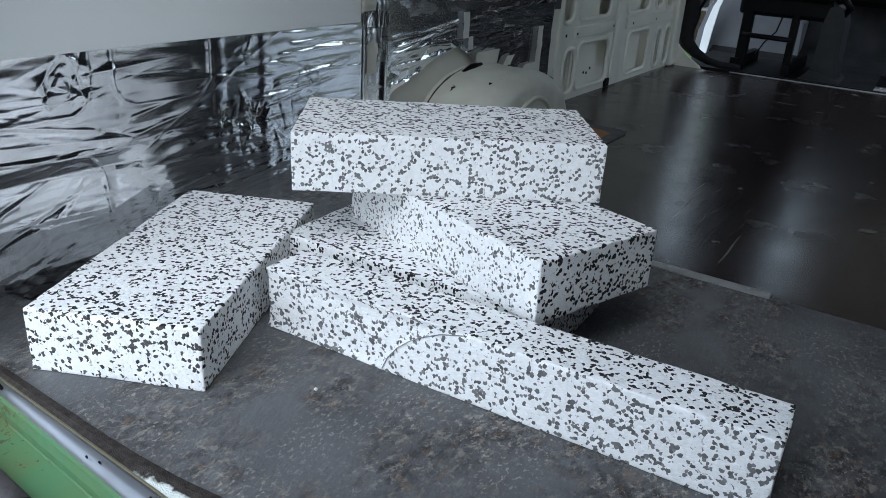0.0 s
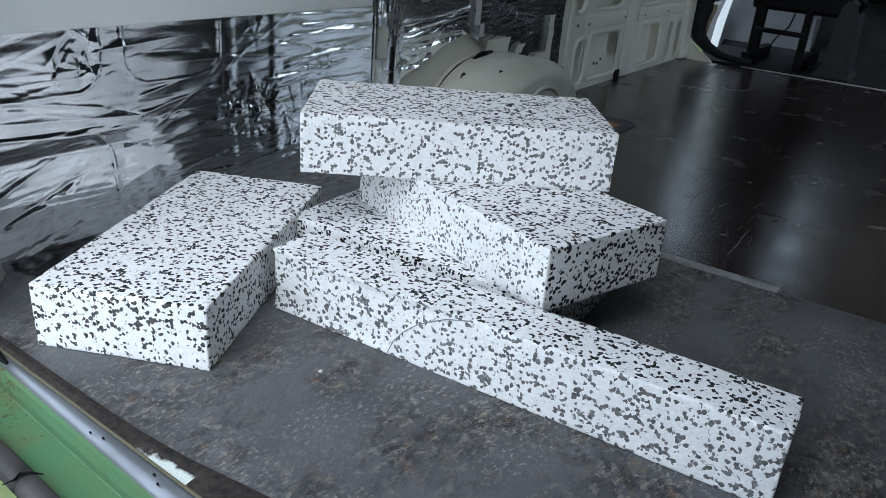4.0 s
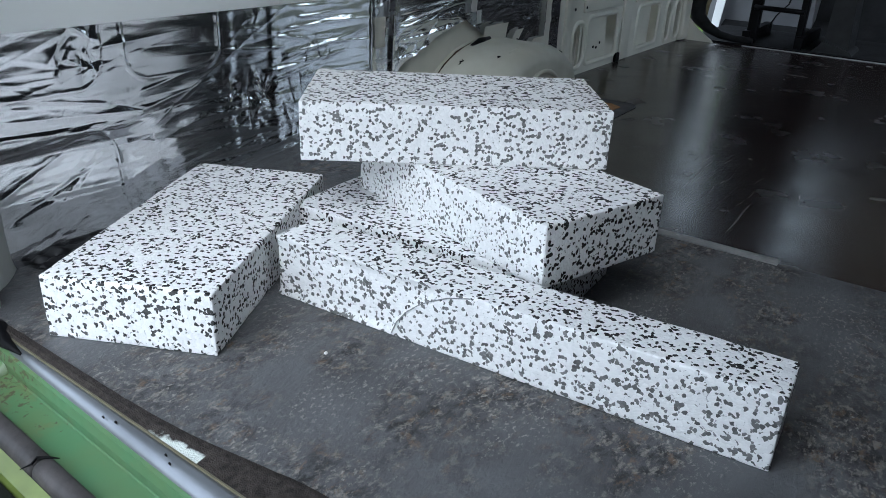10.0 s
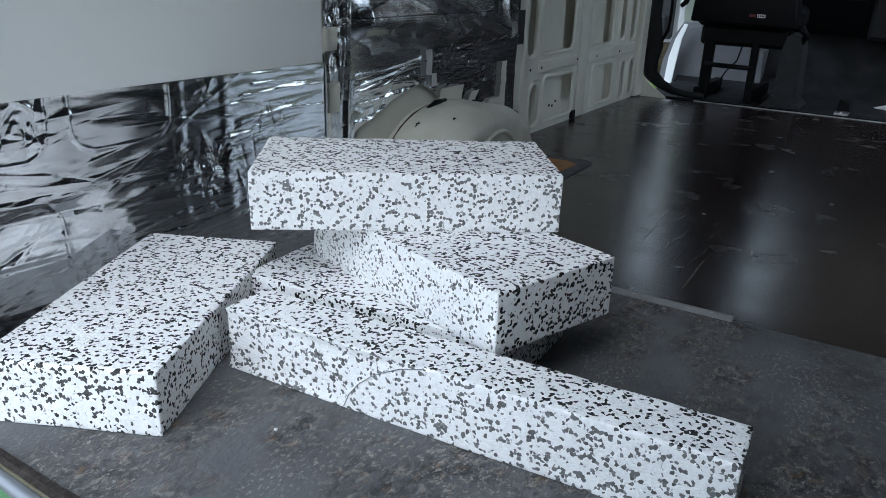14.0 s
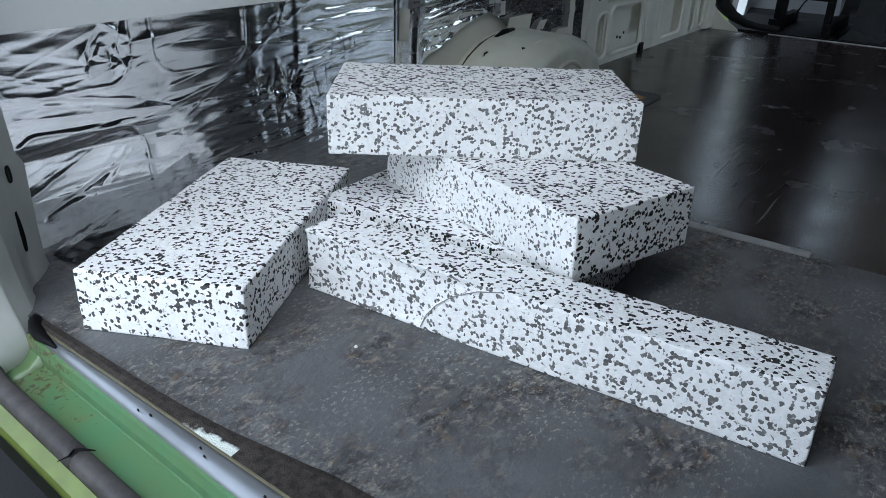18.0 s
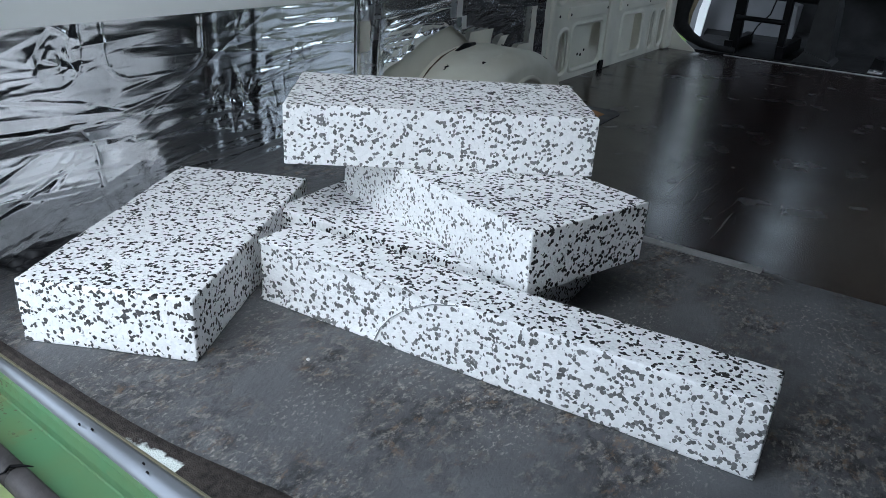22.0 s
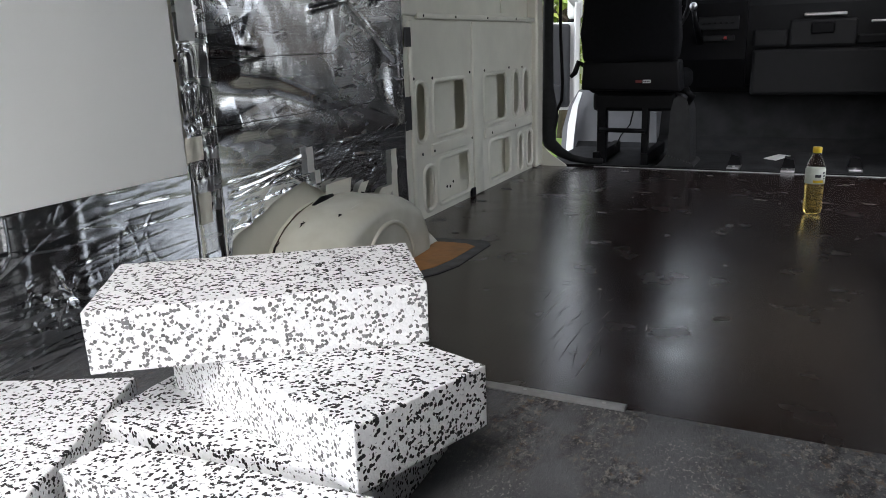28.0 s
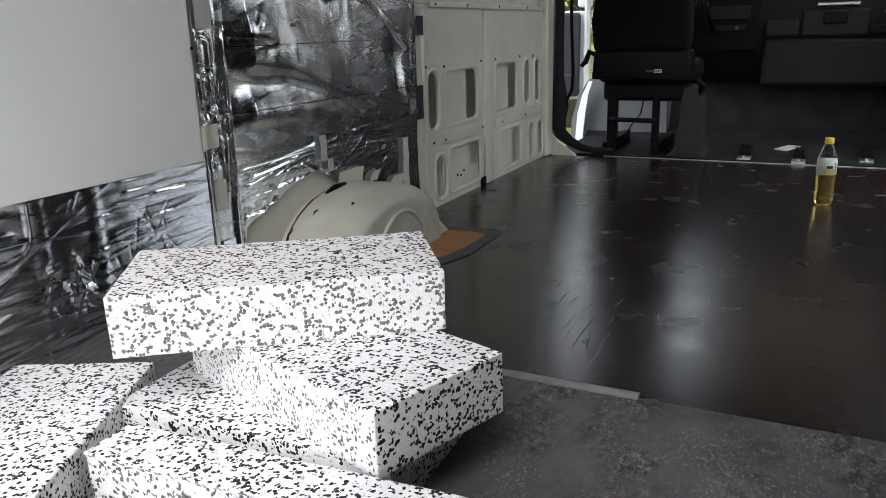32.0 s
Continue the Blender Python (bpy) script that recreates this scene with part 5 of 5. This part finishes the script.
part("vent_knob", lathe([(0.012, -0.01), (0.016, 0.0), (0.010, 0.012)], 12), ALU, dash, "bright round knob", smooth=True, m=DM @ pose(0.938, 4.395, 0.89))
for k in range(3):
    part("vent_slat", bm_box(1.02, 1.12, 4.368, 4.38, 0.845 - 0.012 * k, 0.849 - 0.012 * k), GREYP, dash, m=DM)
structure("footwell", bm_sweep([(4.30, 0.0), (4.45, 0.06), (4.60, 0.30), (4.62, 0.30), (4.62, -0.02), (4.3, -0.02)], 0.0, VAN_W), CARPET, "dark carpeted footwell slope")
phone = empty("phone_holder", pose(0.86, 4.42, 0.905))
tagged(phone, "phone in a black holder on the dashboard", "phone holder")
part("stalk", bm_tube([(0.0, 0.0, 0.0), (0.0, -0.02, 0.03)], 0.010, 8), BLACK, phone)
part("phone", bm_box(-0.065, 0.065, -0.008, 0.004, -0.035, 0.035, 0.005), BLACK, phone, m=pose(0, -0.03, 0.055, -15, 0, 20))
part("screen", bm_box(-0.056, 0.056, -0.010, -0.0085, -0.029, 0.029), mat("dark_blue_screen", (0.03, 0.06, 0.13), 0.1), phone, "dark blue screen", m=pose(0, -0.03, 0.055, -15, 0, 20))
wheel = empty("steering_wheel", pose(0.45, 4.25, 0.80, 65, 0, 0))
tagged(wheel, "black steering wheel in front of the driver's seat", "steering wheel")
part("rim", bm_tube([(0.19 * math.cos(2 * math.pi * i / 36), 0.19 * math.sin(2 * math.pi * i / 36), 0) for i in range(37)], 0.015, 8, False), BLACK, wheel, smooth=True)
part("hub", lathe([(0.06, -0.03), (0.07, 0.0), (0.05, 0.02)], 18), BLACK, wheel)
for g in (0, 120, 240):
    part("spoke", bm_box(0.05, 0.185, -0.018, 0.018, -0.008, 0.008, 0.004), BLACK, wheel, m=pose(0, 0, 0, 0, 0, g + 30))

# windscreen, front pillars and cab roof
glass = clear("window_glass", (0.97, 0.99, 0.98), 0.0, 1.02)
ws = structure("windscreen", bm_sweep([(4.78, 0.91), (4.784, 0.91), (4.30, 1.72), (4.296, 1.72)], 0.03, VAN_W - 0.03), glass, "clear windscreen")
ws.visible_shadow = False
for x in (0.0, VAN_W):
    structure("front_pillar_1" if x == 0 else "front_pillar_2", bm_tube([(x, 4.80, 0.88), (x, 4.55, 1.30), (x, 4.28, 1.76)], 0.04, 8), BLACK, "black front pillar beside the windscreen")
structure("cab_header", bm_box(0.0, VAN_W, 3.56, 4.30, 1.72, 1.76), GREYP, "grey cab headliner")
# out of view; added to cut the upper windscreen from the floor's reflection
structure("windscreen_blocker", bm_sweep([(3.95, 1.70), (3.97, 1.50), (4.30, 1.46), (4.41, 1.48), (4.29, 1.70)], 0.04, VAN_W - 0.04), GREYP, "unseen dark block added below the cab roof to dim floor reflections")

# the open cab door
door = empty("cab_door", pose(-0.06, 4.60, 0, 0, 0, 0))
tagged(door, "white van cab door standing wide open, grey inside", "door")
DOORM = pose(0, 0, 0, 0, 0, -62)
WHITE_PAINT = mat("white_van_paint", (0.78, 0.79, 0.79), 0.3, var=0.03, coat=0.3)
CARD = mat("grey_door_card", (0.055, 0.058, 0.065), 0.7, var=0.1, bump=0.2, bscale=200)
part("outer_skin", bm_box(-0.075, -0.05, -0.95, 0.0, 0.19, 0.74, 0.01), WHITE_PAINT, door, m=DOORM)
part("door_card", bm_box(-0.05, -0.008, -0.90, -0.06, 0.21, 0.73, 0.02), CARD, door, "grey plastic door card", m=DOORM)
part("hinge_edge", bm_box(-0.045, -0.004, -0.035, 0.0, 0.19, 0.86, 0.008), WHITE_PAINT, door, m=DOORM)
part("window_frame", bm_tube([(-0.04, -0.92, 0.74), (-0.04, -0.90, 1.25), (-0.04, -0.84, 1.47), (-0.04, -0.56, 1.47), (-0.04, -0.02, 0.84)], 0.022, 8), WHITE_PAINT, door, smooth=True, m=DOORM)
part("door_pocket", bm_box(-0.01, 0.03, -0.80, -0.12, 0.23, 0.36, 0.015), CARD, door, m=DOORM)
part("window_pane", bm_sweep([(-0.90, 0.74), (-0.88, 1.40), (-0.58, 1.42), (-0.06, 0.84), (-0.06, 0.74)], -0.045, -0.041, axis="x"), glass, door, m=DOORM).visible_shadow = False
part("armrest", bm_box(-0.01, 0.04, -0.75, -0.25, 0.42, 0.50, 0.015), BLACK, door, m=DOORM)
for z in (0.30, 0.66):
    part("hinge", bm_box(-0.03, 0.05, 0.0, 0.06, z - 0.02, z + 0.02, 0.006), WHITE_PAINT, door, m=DOORM)
mirror = part("mirror_cap", bm_box(-0.16, -0.07, 0.22, 0.32, 0.76, 0.97, 0.03, 3), WHITE_PAINT, door, "white wing mirror cap", smooth=True)
part("mirror_base", bm_box(-0.15, -0.08, 0.215, 0.30, 0.71, 0.765, 0.01), BLACK, mirror)
# daylight is put into this paler grey; right end imitates the lit footwell
structure("cab_sill", bm_sweep([(-0.115, -0.08), (0.48, -0.08), (0.47, 0.20), (0.24, 0.25), (0.16, 0.33), (0.0, 0.335), (-0.062, 0.235), (-0.10, 0.10)], 4.36, 4.60, axis="y"), mat("daylit_doorway_grey", (0.17, 0.175, 0.19), 0.6, var=0.1), "grey lower trim of the cab doorway, lightened for daylight")
scuff_bm = bm_sweep([(-0.076, -0.09), (-0.018, -0.09), (-0.012, -0.022), (0.007, 0.138), (0.024, 0.248), (0.055, 0.33), (0.028, 0.33), (-0.021, 0.243), (-0.054, 0.13), (-0.068, -0.03)], 4.325, 4.337, axis="y")
for v in scuff_bm.verts:
    v.co.y += -0.7 * v.co.x - 0.05
structure("sill_scuff_plate", scuff_bm, WHITE_PAINT, "bright white edge of the cab doorway")

# ---- outside, beyond the cab ----
RENDER_WALL = mat("pale_green_render", (0.27, 0.31, 0.19), 0.9, var=0.08, scale=1.5, bump=0.2, bscale=80)
CREAMW = mat("pale_yellow_render", (0.46, 0.47, 0.34), 0.9, var=0.06, scale=1.5, bump=0.2, bscale=80)
TIMBER = mat("weathered_timber", (0.085, 0.070, 0.056), 0.85, var=0.25, scale=6, bump=0.4, bscale=60)
house = empty("house", pose(0.6, 11.5, -0.65))
tagged(house, "pale rendered house with a balcony in front of the van", "house")
part("wall", bm_box(-0.55, 0.72, 0.0, 4.0, 0.0, 3.3), CREAMW, house)
part("porch_wall", bm_sweep([(-0.60, 0.0), (0.10, 0.0), (0.12, 1.9), (0.17, 2.25), (0.26, 2.5), (0.42, 2.62), (0.42, 3.0), (-0.60, 3.0)], -1.3, 0.0, axis="y"), RENDER_WALL, house, "pale green rendered porch")
part("corner_post", bm_box(0.60, 0.84, -1.2, -0.95, 0.0, 3.0), TIMBER, house, "weathered timber post")
part("upper_storey", bm_box(-0.42, 6.2, -1.75, 3.0, 2.98, 5.6), TIMBER, house, "dark weathered timber upper storey")
part("eaves_board", bm_box(-0.72, -0.43, -1.75, -1.55, 2.98, 3.15), TIMBER, house)
part("side_wall", bm_box(0.73, 6.2, 0.0, 4.0, 0.0, 3.3), TIMBER, house, "dark weathered timber side wall")
part("roof", bm_sweep([(-2.1, 5.6), (3.4, 5.6), (3.4, 5.7), (0.7, 7.2), (-2.1, 5.7)], -0.3, 6.5, axis="x"), TIMBER, house)
part("low_roof", bm_sweep([(-1.6, 3.0), (1.2, 3.0), (1.2, 3.1), (-1.6, 3.08)], -0.75, -0.43, axis="x"), TIMBER, house)
win = part("window", bm_box(0.20, 0.35, -0.03, 0.02, 1.60, 2.21), TIMBER, house)
part("pane", bm_box(0.22, 0.33, -0.04, -0.03, 1.63, 2.18), BLACK, win)
part("side_wing", bm_box(-2.75, -0.80, 1.0, 4.0, 0.0, 4.5), mat("grey_render", (0.50, 0.52, 0.53), 0.9, var=0.1, scale=1.2), house)
part("low_wing", bm_box(-6.0, -2.76, 1.2, 4.0, 0.0, 2.4), CREAMW, house)
for k in range(14):
    part("plank", bm_box(-0.84 + 0.021 * k, -0.824 + 0.021 * k, -1.42, -1.39, 0.3, 3.2), TIMBER, house)
balcony = part("balcony", bm_box(-3.2, -1.0, -0.4, 1.0, 1.55, 1.70), TIMBER, house)
for k in range(20):
    part("baluster", bm_box(-3.15 + 0.108 * k, -3.11 + 0.108 * k, -0.38, -0.34, 1.70, 2.5), TIMBER, balcony)
part("flower_box", bm_box(-1.12, -0.86, -0.62, -0.45, 2.21, 2.36, 0.02), mat("terracotta", (0.45, 0.16, 0.09), 0.8), house, "terracotta flower box")

LEAF = mat("tree_leaf", (0.11, 0.20, 0.035), 0.6, var=0.3, scale=3, alt=(0.27, 0.30, 0.05))
BARK = mat("bark", (0.10, 0.075, 0.055), 0.9, var=0.3, scale=14, bump=0.8, bscale=50)


def tree(x, y, h, seed):
    rng = random.Random(seed)
    t = empty("tree", pose(x, y, -0.65))
    tagged(t, "leafy green garden tree beyond the open cab door", "tree", "garden trees")
    part("trunk", bm_tube([(0, 0, 0), (0.05, 0, h * 0.3), (0.0, 0.06, h * 0.6), (0.08, 0, h * 0.85)], [0.14, 0.11, 0.07, 0.02], 9), BARK, t, smooth=True)
    for k in range(6):
        g, z = rng.uniform(0, 6.28), h * rng.uniform(0.3, 0.6)
        r = h * rng.uniform(0.18, 0.3)
        part("limb", bm_tube([(0.03, 0.02, z), (r * 0.5 * math.cos(g), r * 0.5 * math.sin(g), z + r * 0.4), (r * math.cos(g), r * math.sin(g), z + r * 0.9)], [0.05, 0.03, 0.01], 6), BARK, t)
    bm = bmesh.new()
    for k in range(46):
        c = Vector((rng.gauss(0, h * 0.17), rng.gauss(0, h * 0.17), h * rng.uniform(0.3, 1.0)))
        for i in range(60):
            p = c + Vector((rng.gauss(0, 0.2), rng.gauss(0, 0.2), rng.gauss(0, 0.17)))
            m = Matrix.LocRotScale(p, Euler((rng.uniform(-1, 1), rng.uniform(-1, 1), rng.uniform(0, 6.3))), (rng.uniform(0.04, 0.08), rng.uniform(0.03, 0.05), 1))
            q = [bm.verts.new(m @ Vector(v)) for v in ((-1, 0, 0), (0, -1, 0.01), (1, 0, 0), (0, 1, 0.01))]
            bm.faces.new(q)
    part("crown", bm, LEAF, t)


tree(-2.3, 8.0, 2.9, 1), tree(-3.6, 10.0, 3.3, 2), tree(-1.6, 9.6, 3.0, 3)
structure("lawn", bm_box(-30, -0.9, 5.6, 30, -0.70, -0.63), mat("grass", (0.12, 0.22, 0.04), 0.9, var=0.25, scale=4, alt=(0.2, 0.26, 0.05), bump=0.6, bscale=80), "green lawn beside the yard")


# ---- foam blocks ----
def bm_block(lx, ly, lz, seed, step=0.009, edge=0.0019, split=None):
    """A cut foam block: rounded, slightly uneven, chipped along its edges."""
    bm = bmesh.new()
    n = [max(4, round(v / step)) for v in (lx, ly, lz)]
    bmesh.ops.create_cube(bm, size=1, matrix=Matrix.LocRotScale((lx / 2, ly / 2, lz / 2), None, (lx, ly, lz)))
    for ax in range(3):
        size = (lx, ly, lz)[ax]
        cuts = [edge * 0.5, edge * 1.5, *[size * i / n[ax] for i in range(1, n[ax])], size - edge * 1.5, size - edge * 0.5]
        no = [0, 0, 0]
        no[ax] = 1
        for c in cuts:
            co = [0, 0, 0]
            co[ax] = c
            bmesh.ops.bisect_plane(bm, geom=bm.verts[:] + bm.edges[:] + bm.faces[:], plane_co=co, plane_no=no, dist=1e-6)
    dims = (lx, ly, lz)
    for v in bm.verts:
        p = v.co.copy()
        q = Vector((seed * 3.7 + p.x, seed * 1.3 + p.y, p.z))
        r = edge * (1.0 + 1.1 * max(0, noise.noise(q * 26)) + 1.2 * max(0.0, noise.noise(q * 9) - 0.2))
        inner = Vector([min(max(p[i], r), dims[i] - r) for i in range(3)])
        d = p - inner
        if d.length > 1e-7 and sum(abs(c) > 1e-7 for c in d) > 1:
            p = inner + d.normalized() * r
        d2 = Vector([(p[i] - dims[i] / 2) / dims[i] for i in range(3)])
        ax = max(range(3), key=lambda i: abs(d2[i]))
        amp = 0.0011 * noise.noise(q * 30) + 0.0012 * noise.noise(q * 7)
        if not (ax == 2 and d2[2] < 0):
            p[ax] += amp if d2[ax] > 0 else -amp
        if split:
            p = split(p)
        v.co = p
    return bm


def crack_long(p):
    """The long cut block's front face is stepped along an arc, where a piece has snapped away."""
    if p.y < 0.02 and 0.006 < p.z < 0.096:
        line = 0.216 + 0.105 * (p.z / 0.1) ** 1.7
        if p.x < line:
            p.y += 0.0042 * min(1, (line - p.x) / 0.004)
    return p


def crack_top(p):
    if p.y < 0.02 and 0.05 < p.z:
        if p.x < 0.08 and (p.z - 0.054) > 0.6 * p.x:
            p.y -= 0.0026
    return p


def foam_block(dims, m, seed, label, split=None, cut=None, face=FOAM_GREY):
    """cut: the outward direction of the side whose beads show greyer; face: its material."""
    ob = part("foam_block", bm_block(*dims, seed, split=split), FOAM, smooth=True, m=m)
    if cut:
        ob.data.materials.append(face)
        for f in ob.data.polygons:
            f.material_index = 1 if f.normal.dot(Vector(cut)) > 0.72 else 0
    return tagged(ob, label, "foam block", "foam blocks")


CRACK = mat("crack_shadow", (0.22, 0.23, 0.24), 0.9)


def crack(block, points, width):
    """A hairline crack in the block's front face, through points (x, z)."""
    part("crack", bm_tube([(x, -0.0004 + d, z) for x, z, d in points], width, 5), CRACK, block, "hairline crack")


foam_block((0.248, 0.504, 0.095), pose(0.249, 0.026, 0.0005, 0, 0, 25.4), 1, "black-and-white speckled foam block lying flat on the vinyl", None, (0, -1, 0), FOAM_DARK_GREY)
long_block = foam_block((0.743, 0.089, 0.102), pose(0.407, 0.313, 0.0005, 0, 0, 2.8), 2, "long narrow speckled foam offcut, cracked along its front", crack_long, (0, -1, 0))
foam_block((0.498, 0.248, 0.087), pose(0.305, 0.454, 0.0005, 0, 0, 1.9), 3, "speckled foam block at the bottom of the stack")
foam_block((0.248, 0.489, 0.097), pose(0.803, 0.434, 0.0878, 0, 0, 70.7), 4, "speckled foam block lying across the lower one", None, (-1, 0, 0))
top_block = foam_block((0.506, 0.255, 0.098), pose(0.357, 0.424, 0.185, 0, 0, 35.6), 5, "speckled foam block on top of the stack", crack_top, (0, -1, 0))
crack(long_block, [(0.218, 0.003, 0), (0.227, 0.025, 0), (0.243, 0.046, 0), (0.262, 0.063, 0), (0.28, 0.075, 0), (0.31, 0.090, 0), (0.345, 0.0995, 0.0005)], 0.0008)
crack(top_block, [(0.001, 0.053, 0), (0.019, 0.069, 0), (0.042, 0.082, 0), (0.074, 0.0965, 0.0004)], 0.0007)
